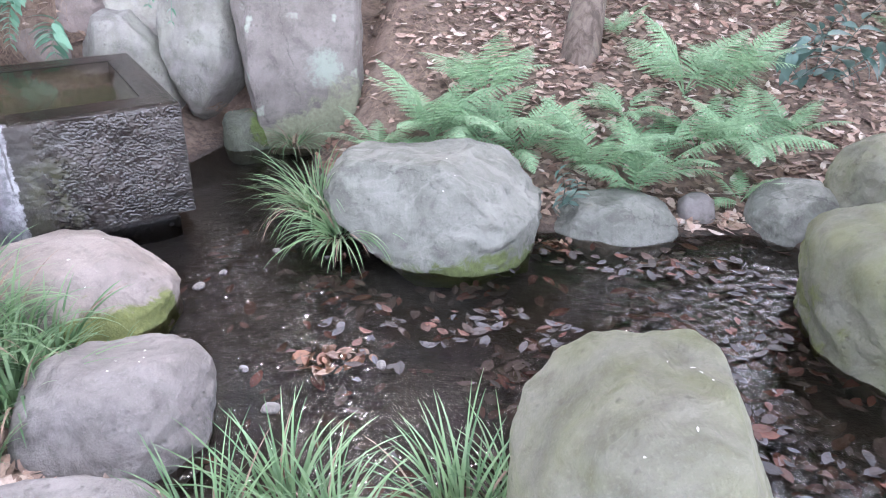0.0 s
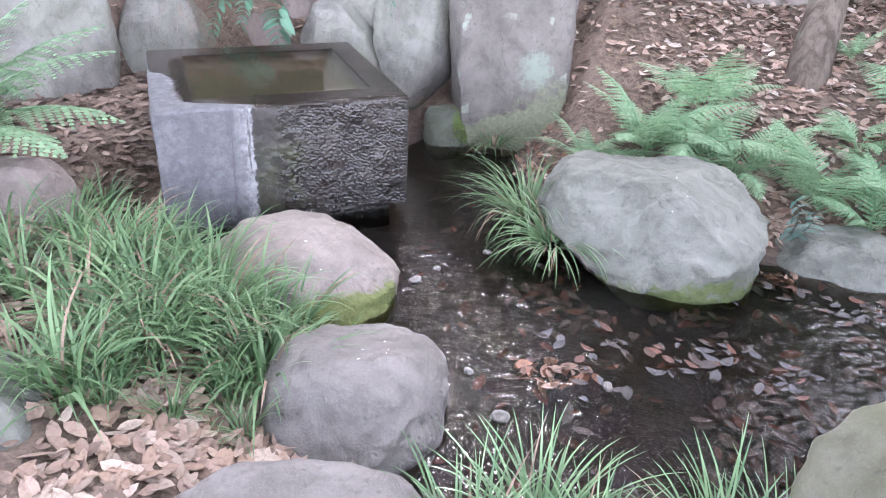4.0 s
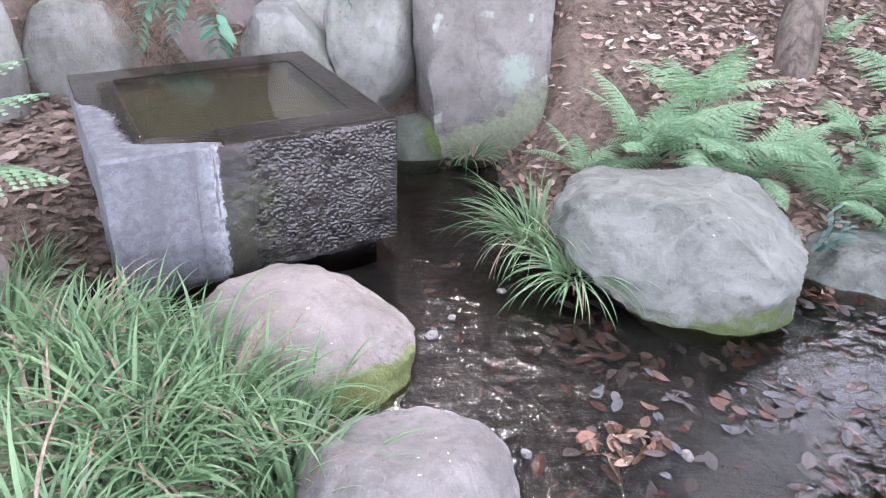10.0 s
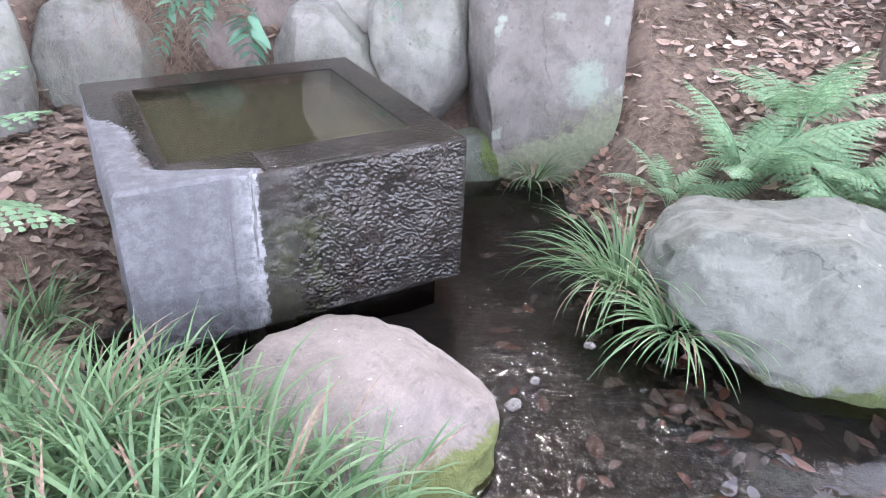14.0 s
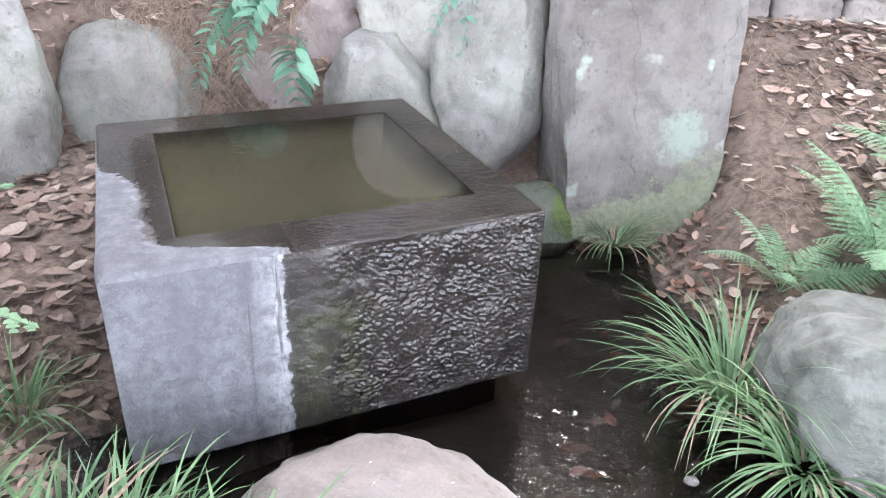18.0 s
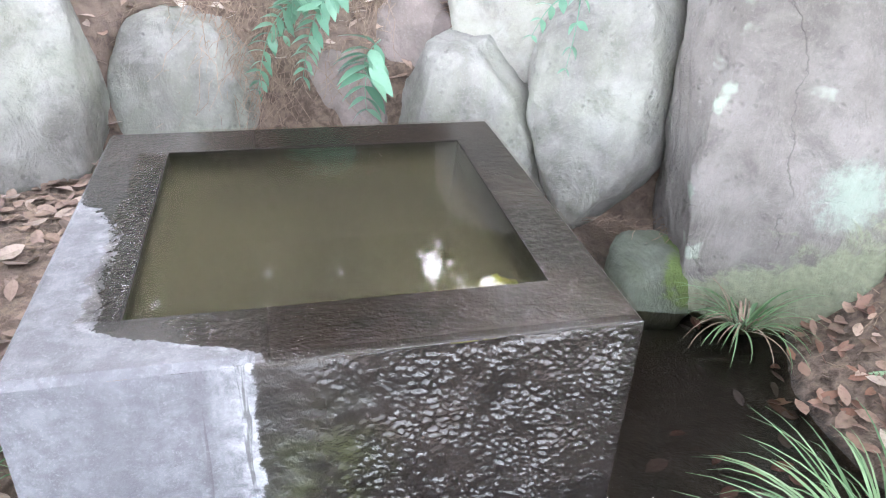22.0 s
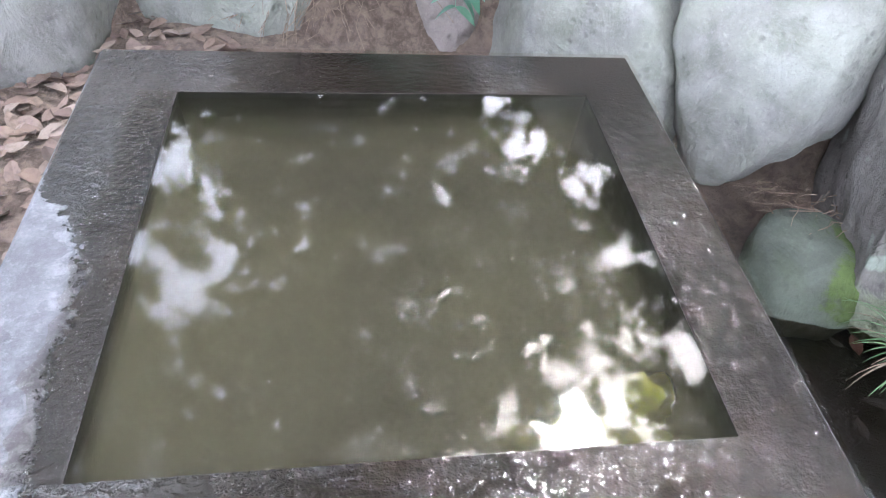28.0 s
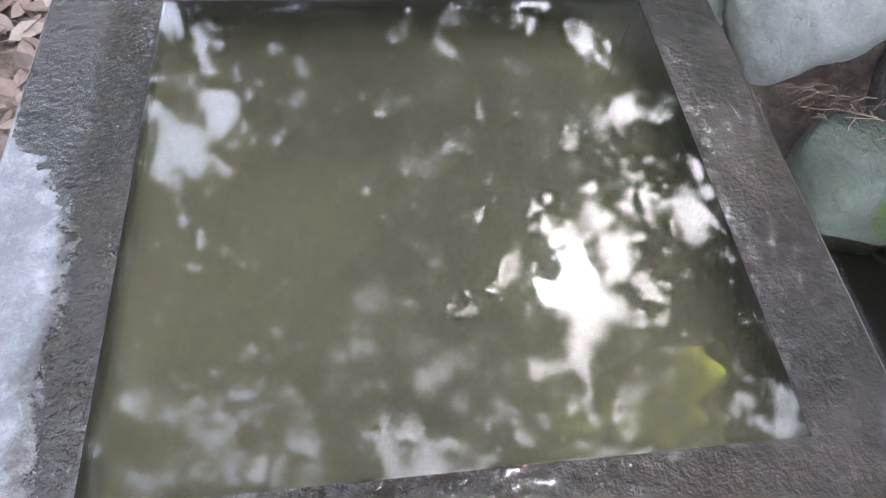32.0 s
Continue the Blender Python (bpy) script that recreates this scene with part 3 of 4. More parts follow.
boulder("boulder", (0.745, 1.44, 0.68), (0.335, 0.44, 0.46), 8, OLIVE, "large boulder covered with olive moss on the near bank", e=3.0, seed=5, lump=0.08,
        cuts=((-0.7, 0.1, 0.7, 0.90), (0, 0.1, 1, 0.92)))
boulder("boulder", (2.30, 2.82, 0.58), (0.58, 0.58, 0.42), -10, OLIVE, "large mossy boulder beside the running stream", e=2.5, seed=6, lump=0.10, shear=(-0.1, 0))
boulder("boulder", (1.05, 3.83, 0.17), (0.37, 0.27, 0.22), 4, SLAB, "low grey boulder at the stream's edge under ferns", e=2.5, seed=7)
boulder("boulder", (1.53, 3.95, 0.14), (0.11, 0.10, 0.12), 0, GREY, "small grey stone at the stream's edge", seed=8, small=True)
boulder("boulder", (2.08, 3.90, 0.26), (0.27, 0.24, 0.24), 20, SLAB, "rounded grey boulder on the bank", seed=9)
boulder("boulder", (2.65, 3.85, 0.56), (0.45, 0.32, 0.32), 0, OLIVE, "dull brown-green boulder on the slope", seed=10)
boulder("boulder", (-2.90, 2.60, 0.47), (0.30, 0.28, 0.32), 15, BROWN, "smooth brownish boulder under the fern", seed=11, e=2.8)
boulder("boulder", (-1.97, 1.36, 0.34), (0.34, 0.30, 0.30), -10, SLAB, "grey boulder among fallen leaves and grass", seed=12)
wall_group = "stones of the retaining wall"
FLAT = (0, -1, 0.12, 0.74)           # a dressed front
boulder("boulder", (-1.02, 5.15, 1.60), (0.425, 0.36, 0.92), 4, TALL, "tall pale upright stone with a pale green lichen patch", wall_group, fine=2.8, e=3.6, seed=13, lump=0.06,
        cuts=((0.05, -1, -0.16, 0.78), (-0.8, -0.6, 0.1, 1.0), (0.75, -0.2, -0.75, 1.08)), shear=(0.02, 0.02), chips=6)
boulder("boulder", (-1.73, 5.36, 1.20), (0.31, 0.38, 0.56), -4, WALLST, "smooth upright pale grey wall stone", wall_group, e=2.7, seed=14, lump=0.06,
        cuts=((0.0, -1, 0.10, 0.82), (-0.8, -0.3, -0.45, 0.90), (0.6, -0.2, -0.8, 0.92)), shear=(0.06, 0.10), chips=4)
boulder("boulder", (-1.40, 5.66, 1.62), (0.34, 0.30, 0.60), 0, WALLST, "pale grey wall stone wedged behind two others", wall_group, e=3.0, seed=15, cuts=(FLAT,))
boulder("boulder", (-2.31, 5.27, 0.84), (0.42, 0.36, 0.48), -6, WALLST, "pale grey wall stone with a ridged face behind the basin", wall_group, e=2.4, seed=16, lump=0.05,
        cuts=((-0.75, -0.75, 0.2, 0.72), (0.35, -0.9, 0.25, 0.80), (0.75, 0, 0.70, 0.84), (-0.8, 0, 0.6, 0.84)), chips=3)
boulder("boulder", (-2.14, 5.52, 1.46), (0.36, 0.34, 0.46), 6, BUFF, "rounded buff wall stone in the upper course", wall_group, e=2.8, seed=17, cuts=(FLAT,), chips=5)
boulder("boulder", (-2.60, 5.44, 0.98), (0.24, 0.26, 0.34), 10, BROWN, "grey wall stone half buried in the bank", wall_group, e=2.8, seed=23, cuts=(FLAT,))
boulder("boulder", (-2.90, 5.22, 0.74), (0.27, 0.28, 0.44), 4, BROWN, "brown earth-stained wall stone", wall_group, e=3.0, seed=19, cuts=(FLAT,))
boulder("boulder", (-3.48, 4.92, 0.86), (0.37, 0.36, 0.52), 14, WALLST, "weathered grey wall stone with dark streaks", wall_group, e=3.1, seed=20, lump=0.06,
        cuts=((0.1, -1, 0.25, 0.74), (0.75, 0, 0.7, 0.92)), chips=5)
boulder("boulder", (-4.04, 4.24, 1.28), (0.46, 0.50, 0.68), 35, WALLST, "large smooth pale grey wall stone", wall_group, e=2.8, seed=21, lump=0.05, chips=5)
boulder("boulder", (-1.36, 4.96, 0.21), (0.19, 0.15, 0.18), 22, stone("moss_capped_stone", (0.13, 0.135, 0.115), (0.08, 0.085, 0.07), grow=(0.9, -0.3, 0.5, 0.07), moss=(0.085, 0.12, 0.028), amount=0.25),
        "low wet stone capped with bright moss", e=3.6, seed=22, small=True)

# ---- stone basin ----
BASIN_AT = pose(-2.305, 2.912, 0, 0, 0, 37.1)
SIDE, RIM_Z, FOOT_Z = 1.275, 0.65, 0.035
U0, U1, V0, V1, DEEP = 0.20, 1.115, 0.175, 1.085, 0.32


def rough_face(pts, nu, nv, axis, amp, seed, run=0.0):
    """A split stone face over four corners, uneven along one axis, its edges kept."""
    a, b, c, d = (Vector(p) for p in pts)
    vs = []
    for j in range(nv + 1):
        for i in range(nu + 1):
            s, t = i / nu, j / nv
            p = a.lerp(b, s).lerp(d.lerp(c, s), t)
            hold = min(1, 30 * s, 30 * (1 - s), 30 * t, 30 * (1 - t))
            w = amp * (noise.noise(p * 4 + Vector((seed, 0, 0))) + 0.6 * noise.noise(p * 11) + 0.35 * noise.noise(p * 27))
            if run and p.x > 0.4:
                q = Vector((p.x + 0.01 * noise.noise(p * 20), 0.5, p.z + 0.25 * p.x))
                low = Vector((q.x * 66, 3, q.z * 92))
                w += run * smooth01(p.x + 0.16 * noise.noise(p * 7), 0.48, 0.72) * (0.75 + 0.5 * noise.noise(p * 8) + 0.5 * noise.noise(p * 19)) * (noise.noise(low) + 0.45 * noise.noise(low * 1.9))
            edge = 0.004 * noise.noise(p * 16 + Vector((0, seed, 0)))
            vs.append(p + Vector(axis) * (w * hold) + Vector((0, 0, min(0, edge) if t > 0.99 else 0)))
    fs = [(j * (nu + 1) + i, j * (nu + 1) + i + 1, (j + 1) * (nu + 1) + i + 1, (j + 1) * (nu + 1) + i) for j in range(nv) for i in range(nu)]
    return vs, fs


SKEW = 0.028                         # the block is not quite square


def skewed(vf):
    return [(v[0] + SKEW * v[1], v[1], v[2]) for v in vf[0]], vf[1]


basin = new("stone_basin")
basin.matrix_basis = BASIN_AT
tagged(basin, "square granite water basin, half dry and half wet", "water basin")
S, R, G = SIDE, RIM_Z, FOOT_Z
c = 0.014
shell = [rough_face(((0, 0, G), (S, 0, G), (S, 0, R - c), (0, 0, R - c)), 400, 200, (0, -1, 0), 0.009, 1, 0.0066),
         rough_face(((0, S, G), (0, 0, G), (0, 0, R - c), (0, S, R - c)), 90, 50, (-1, 0, 0), 0.010, 2),
         rough_face(((S, 0, G), (S, S, G), (S, S, R - c), (S, 0, R - c)), 60, 30, (1, 0, 0), 0.007, 3),
         rough_face(((S, S, G), (0, S, G), (0, S, R - c), (S, S, R - c)), 60, 30, (0, 1, 0), 0.007, 4)]
O = [(0, 0), (S, 0), (S, S), (0, S)]
T = [(c, c), (S - c, c), (S - c, S - c), (c, S - c)]
I = [(U0, V0), (U1, V0), (U1, V1), (U0, V1)]
K = [(U0 + 0.03, V0 + 0.03), (U1 - 0.03, V0 + 0.03), (U1 - 0.03, V1 - 0.03), (U0 + 0.03, V1 - 0.03)]
ring = [(x, y, R - c) for x, y in O] + [(x, y, R) for x, y in T] + [(x, y, R) for x, y in I] + [(x, y, R - 0.02) for x, y in I] + [(x, y, R - DEEP) for x, y in K]
fs = []
for k in range(4):
    for i in range(4):
        j = (i + 1) % 4
        fs.append((k * 4 + i, k * 4 + j, k * 4 + 4 + j, k * 4 + 4 + i))
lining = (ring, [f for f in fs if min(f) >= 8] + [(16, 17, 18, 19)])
rim = (ring, [f for f in fs if min(f) < 8])
body = part("body", mesh_of("body", *skewed(joined(shell)), BASIN, smooth=True), basin)
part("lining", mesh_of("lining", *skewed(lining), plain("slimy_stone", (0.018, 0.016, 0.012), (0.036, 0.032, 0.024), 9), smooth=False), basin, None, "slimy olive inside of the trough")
part("rim", mesh_of("rim", *skewed(rim), BASIN, smooth=False), basin)
plinth = [(x, y, z) for z in (-0.16, G + 0.004) for x, y in ((0.03, 0.07), (S - 0.07, 0.09), (S - 0.06, S - 0.06), (0.04, S - 0.06))]
part("plinth", mesh_of("plinth", plinth, [(3, 2, 1, 0), (4, 5, 6, 7)] + [(i, (i + 1) % 4, (i + 1) % 4 + 4, i + 4) for i in range(4)], BASIN, smooth=False), basin, None, "dark recessed footing under the block")
# still water in the trough, and a thin film that runs over all of the rim but the dry corner
def sheet(x_of, ya, yb, xb, rows, cols, z, ripple=0.0, tight=62):
    vs, fs = [], []
    for j in range(rows + 1):
        y = ya + (yb - ya) * j / rows
        x0 = x_of(y)
        for i in range(cols + 1):
            x = x0 + (xb - x0) * i / cols
            vs.append((x, y, z + ripple * (noise.noise((x * tight * 0.8, y * tight, 2)) + 0.45 * noise.noise((x * tight * 2, y * tight * 2, 5)))))
    for j in range(rows):
        fs += [(j * (cols + 1) + i, j * (cols + 1) + i + 1, (j + 1) * (cols + 1) + i + 1, (j + 1) * (cols + 1) + i) for i in range(cols)]
    return vs, fs


water_top = part("water_surface", mesh_of("water_surface", *skewed(sheet(lambda y: U0 - 0.002, V0 - 0.002, V1 + 0.002, U1 + 0.002, 30, 30, R - 0.001)), POOL), basin, None, "still murky olive water")
for d in (0.014, 0.035, 0.06, 0.09, 0.125):   # silt hangs in the water, layer under layer
    part("silt_layer", mesh_of("silt_layer", *skewed(sheet(lambda y: U0 - 0.01, V0 - 0.01, V1 + 0.01, U1 + 0.01, 2, 2, R - d)), HAZE), water_top, None, "olive silt hanging in the water")
film = [sheet(lambda y: 0.30 + 0.16 * (1 - smooth01(y, 0.0, 0.13)) + 0.07 * noise.noise((y * 20, 0.3, 0)), 0.006, V0, S - 0.006, 60, 340, R + 0.004, 0.0017, 60),
        sheet(lambda y: U1, V0, V1, S - 0.006, 240, 46, R + 0.004, 0.0019, 46), sheet(lambda y: 0.30 + 0.06 * noise.noise((y * 18, 0.7, 0)), V1, S - 0.006, S - 0.006, 44, 250, R + 0.004, 0.0004),
        sheet(lambda y: 0.115 + 0.03 * noise.noise((y * 16, 3.1, 0)) + 0.012 * noise.noise((y * 40, 1.1, 0)), V0, V1, U0 - 0.003, 260, 36, R + 0.003, 0.0026, 84)]
lip_v, lip_f = [], []
for j in range(9):                    # the film bends over the front edge
    a = radians(90 * j / 8)
    for i in range(141):
        x = 0.46 + (S - 0.466) * i / 140
        rr = 0.019 + 0.0035 * noise.noise((x * 24, j * 0.35, 7)) + 0.002 * noise.noise((x * 70, j * 0.5, 9))
        lip_v.append((x, 0.006 - rr * math.sin(a), R - 0.015 + rr * math.cos(a)))
for j in range(8):
    lip_f += [(j * 141 + i, (j + 1) * 141 + i, (j + 1) * 141 + i + 1, j * 141 + i + 1) for i in range(140)]
film = joined(film + [(lip_v, lip_f)])
part("water_film", mesh_of("water_film", *skewed(film), FILM), basin, None, "thin clear film of overflowing water")
bits = []
for k, (dx, dy, size) in enumerate(((0, 0, 0.085), (-0.10, 0.03, 0.06), (0.09, 0.02, 0.06), (0.02, -0.05, 0.055), (-0.06, -0.05, 0.045))):
    v, f = rock_shape((size, size * 0.7, 0.035), seed=31 + k, lump=0.7, fine=9, small=True, chips=0)
    bits.append(([(p[0] + dx, p[1] + dy, p[2] - 0.01 * k) for p in v], f))
clump = new("algae_clump", mesh_of("algae_clump", *joined(bits), ALGA))
clump.matrix_basis = BASIN_AT @ pose(0.98, 0.28, R - 0.115, 0, 0, 20)
tagged(clump, "yellow-green clump of algae under the basin water", "algae")

# ---- tree and canopy ----
def limb(points, radii, sides=10):
    """A tapering, slightly knotted round limb along points."""
    vs, fs = [], []
    for k, (p, r) in enumerate(zip(points, radii)):
        p = Vector(p)
        d = (Vector(points[min(k + 1, len(points) - 1)]) - Vector(points[max(k - 1, 0)])).normalized()
        a = d.orthogonal().normalized()
        b = d.cross(a)
        for i in range(sides):
            t = 2 * math.pi * i / sides
            rr = r * (1 + 0.10 * noise.noise((p.x * 3 + math.cos(t) * 2, p.y * 3 + math.sin(t) * 2, p.z * 2.5)))
            vs.append(p + rr * (math.cos(t) * a + math.sin(t) * b))
    for k in range(len(points) - 1):
        for i in range(sides):
            j = (i + 1) % sides
            fs.append((k * sides + i, k * sides + j, (k + 1) * sides + j, (k + 1) * sides + i))
    fs.append(tuple(range(sides))[::-1])
    fs.append(tuple((len(points) - 1) * sides + i for i in range(sides)))
    return vs, fs


def wander(start, end, n, amp, seed):
    a, b = Vector(start), Vector(end)
    return [a.lerp(b, i / n) + amp * math.sin(math.pi * i / n) * Vector((noise.noise((i * 0.7, seed, 0)), noise.noise((i * 0.7, seed, 5)), noise.noise((i * 0.7, seed, 9)))) for i in range(n + 1)]


# openings in the crowns: azimuth, height, half widths, share of leaves left, how closed it stays
GAPS = [(-2, 49, 12, 10, 0.0, 0.0), (-6, 54, 2.4, 2.2, 0.0, -0.9), (0, 56.5, 4, 3, 0.0, -0.4), (-22, 56, 14, 9, 0.0, 0.42), (-54, 39, 6.5, 7, 0.0, -0.25), (-23, 30.5, 1.5, 1.2, 0.0, -0.9), (-13, 35, 2.2, 2.0, 0.0, -0.5), (-7, 40, 2.2, 2.0, 0.0, -0.5), (-19, 35, 8, 7, 0.0, 0.36),
        (38, 34, 17, 10, 0.0, 0.05), (42, 31, 8, 5, 0.0, -0.5), (27, 48, 9, 7, 0.0, -0.2)]
HUB = Vector((-1.5, 3.3, 0.3))


def leaf_share(az, el, d):
    """How thick the leaves hang that way: a close screen over the slope, thin overhead and behind to let light in."""
    front = smooth01(math.cos(radians(az + 15)), -0.1, 0.5) * (1 - smooth01(el, 54, 66))
    share = 0.42 + 0.58 * front
    for a, e, wa, we, keep, least in GAPS:
        q = math.hypot((az - a) / wa, (el - e) / we)
        if q < 1.25:
            hole = noise.noise(d * 19) + 0.7 * noise.noise(d * 43)
            share *= keep if hole > least + 0.5 * max(0, q - 0.6) else 1.0
    return share


rng = np.random.default_rng(5)
SECTORS = [(-180, -70), (-70, -30), (-30, 25), (25, 80), (80, 180)]
crowns = [[] for _ in SECTORS]
for _ in range(27000):
    az, el = rng.uniform(-180, 180), math.degrees(math.asin(rng.uniform(0.25, 1.0)))
    far = rng.uniform(17.0, 24.0)
    d = Vector((math.sin(radians(az)) * math.cos(radians(el)), math.cos(radians(az)) * math.cos(radians(el)), math.sin(radians(el))))
    p = HUB + d * far
    if rng.random() < leaf_share(az, el, d):
        for k, (lo, hi) in enumerate(SECTORS):
            if lo <= az < hi:
                crowns[k].append(p)


for _ in range(8200):                 # undergrowth and lower boughs, out of view, added to close off sky under the crowns
    az, el, far = rng.uniform(-85, 85), rng.uniform(9, 30), rng.uniform(17.0, 22.0)
    if math.hypot((az + 23) / 2.6, (el - 30.5) / 2.4) > 1.3 and math.hypot((az + 54) / 6, (el - 36) / 8) > 1.0 and math.hypot((az - 34) / 18, (el - 36) / 12) > 1.0:
        p = HUB + far * Vector((math.sin(radians(az)) * math.cos(radians(el)), math.cos(radians(az)) * math.cos(radians(el)), math.sin(radians(el))))
        crowns[[k for k, (lo, hi) in enumerate(SECTORS) if lo <= az < hi][0]].append(p)


def leaf_cloud(centres, per, spread, size, seed):
    """Small folded leaves strewn about centres."""
    r = np.random.default_rng(seed)
    c = np.repeat(np.array([tuple(p) for p in centres]), per, axis=0)
    c = c + r.normal(0, spread, c.shape)
    n = len(c)
    a = r.normal(0, 1, (n, 3))
    a /= np.linalg.norm(a, axis=1)[:, None]
    b = np.cross(a, r.normal(0, 1, (n, 3)))
    b /= np.linalg.norm(b, axis=1)[:, None]
    s = r.uniform(0.6, 1.2, (n, 1)) * size
    vs = np.stack([c - a * s, c + b * s * 0.42, c + a * s, c - b * s * 0.42], axis=1).reshape(-1, 3)
    return vs.tolist(), (np.arange(n)[:, None] * 4 + np.arange(4)).tolist()


def tree(at, fork, radius, centres, seed, label, lean=0.25):
    root = new("tree")
    base = Vector((at[0], at[1], ground_z(*at) - 0.15))
    root.location = base
    tagged(root, label, "tree")
    top = Vector((at[0] + fork[0], at[1] + fork[1], fork[2])) - base
    pts = wander((0, 0, 0), top, 14, lean, seed)
    radii = [radius * (1.0 - 0.45 * i / 14) * (1 + 0.45 * max(0, 1 - i / 1.5)) for i in range(15)]
    part("trunk", mesh_of("trunk", *limb(pts, radii, 16), BARK), root)
    for i in range(5):
        tip = Vector(centres[int(rng.integers(len(centres)))]) - base
        start = pts[10 + i % 5]
        ps = wander(start, start.lerp(tip, 0.85), 8, 0.5, seed + i)
        part("limb", mesh_of("limb", *limb(ps, [radius * 0.45 * (1 - 0.1 * k) for k in range(9)], 7), BARK), root)
    v, f = leaf_cloud([Vector(c) - base for c in centres], 9, 0.22, 0.31, seed)
    part("crown", mesh_of("crown", v, f, CANOPY, smooth=False), root, None, "dense green crown of small leaves")


tree((0.94, 5.28), (1.2, 6.0, 11.0), 0.105, crowns[2], 1, "slender brown tree on the leafy slope")
# out of view: these two show only as crowns mirrored in the water
tree((-15.0, 14.0), (1.0, 0.0, 11.0), 0.3, crowns[1], 2, "tall tree behind the stone wall")
tree((17.0, 13.0), (-1.0, 0.0, 11.0), 0.3, crowns[3], 3, "tall tree beyond the slope")
# never in view nor mirrored: added to set how much sky light comes through
tree((-16.0, -6.0), (1.0, 0.0, 11.0), 0.3, crowns[0], 4, "unseen tall tree behind, added so its crown thins the sky light")
tree((15.0, -8.0), (-1.0, 0.0, 11.0), 0.3, crowns[4], 5, "unseen tall tree behind, added so its crown screens part of the sky")


# ---- fallen leaves, twigs, roots ----
def fallen(spots, size, seed, flat=0.25, lift=0.006):
    """Curled dead leaves lying at spots (x, y, z)."""
    r = np.random.default_rng(seed)
    vs, fs = [], []
    for x, y, z in spots:
        L = size * r.uniform(0.55, 1.25)
        w, curl, fold = L * r.uniform(0.19, 0.3), r.normal(0, 0.16), r.uniform(0.02, 0.25)
        yaw, tilt, roll = r.uniform(0, 6.28), r.normal(0, flat), r.normal(0, flat)
        m = Matrix.Translation((x, y, z + lift)) @ Euler((roll, tilt, yaw)).to_matrix().to_4x4()
        k = len(vs)
        skew = r.normal(0, 0.15)
        for px, py in ((-0.5, 0), (-0.30, -0.72), (-0.30, 0), (-0.30, 0.72), (-0.02, -1), (-0.02, 0), (-0.02, 1), (0.28, -0.72), (0.28, 0), (0.28, 0.72), (0.55, 0)):
            vs.append(m @ Vector((px * L, (py + skew * 4 * px * px) * w, curl * L * (4 * px * px) * 0.5 + fold * abs(py) * w)))
        fs += [(k, k + 1, k + 2), (k, k + 2, k + 3), (k + 7, k + 10, k + 8), (k + 8, k + 10, k + 9)]
        for i in (1, 4):
            fs += [(k + i, k + i + 3, k + i + 4, k + i + 1), (k + i + 1, k + i + 4, k + i + 5, k + i + 2)]
    return vs, fs


def strew(n, box, seed, keep, z=None):
    r = np.random.default_rng(seed)
    out = []
    while len(out) < n:
        x, y = r.uniform(box[0], box[1]), r.uniform(box[2], box[3])
        if r.random() < keep(x, y):
            out.append((x, y, (ground_z(x, y) if z is None else z(r)) + r.uniform(0, 0.012)))
    return out


def stuff(name, vf, mat, label, category):
    return tagged(new(name, mesh_of(name, *vf, mat, smooth=False)), label, category, kind="stuff")


dry_land = lambda x, y: smooth01(outside((x, y), SHORE), -0.03, 0.06)
slope_keep = lambda x, y: dry_land(x, y) * (0.16 + 0.84 * smooth01(x + 0.5 * (y - 5) + 0.5 * noise.noise((x * 1.3, y * 1.3, 7)), -0.15, 0.35)) * (1 - smooth01(x + 0.3 * noise.noise((x * 2, y * 2, 5)), 3.3, 4.2)) * (1 - smooth01(y + 0.3 * noise.noise((x * 2, y * 2, 6)), 7.4, 8.5))* (1 if outside((x, y), WALL) > 0.0 else 0)
stuff("leaf_litter", fallen(strew(11000, (-0.7, 4.2, 3.75, 8.5), 1, slope_keep), 0.085, 11), LITTER, "brown and pale fallen leaves covering the slope", "fallen leaves")
bank_keep = lambda x, y: dry_land(x, y) * smooth01(y + 0.2 * noise.noise((x * 3, y * 3, 1)), 0.6, 1.2) * smooth01(x + 0.2 * noise.noise((x * 3, y * 3, 2)), -3.6, -3.0) * (0.35 + 0.65 * smooth01(noise.noise((x * 2, y * 2, 3)), -0.2, 0.3))
stuff("leaf_litter", fallen(strew(2900, (-3.6, -0.2, 0.6, 2.9), 2, bank_keep), 0.085, 12), BANK_LEAF, "brown fallen leaves among the grass on the bank", "fallen leaves")
stuff("leaf_litter", fallen(strew(1100, (-3.9, -2.3, 2.8, 4.6), 3, lambda x, y: dry_land(x, y) * (outside((x, y), WALL) > -0.1)), 0.085, 13), DAMP, "dark damp fallen leaves beside the basin", "fallen leaves")
stuff("leaf_litter", fallen(strew(1500, (-4.8, -2.4, 4.4, 6.2), 4, lambda x, y: float(outside((x, y), WALL) < -0.12)), 0.085, 14), LITTER, "fallen leaves lodged above the wall stones", "fallen leaves")
shore_keep = lambda x, y: smooth01(outside((x, y), SHORE), -0.08, 0.0) * (1 - smooth01(outside((x, y), SHORE), 0.12, 0.4))
stuff("leaf_litter", fallen(strew(150, (-0.95, -0.1, 3.9, 5.1), 8, shore_keep), 0.08, 18), SUNK_DRY, "russet damp leaves gathered at the pool's edge", "fallen leaves")
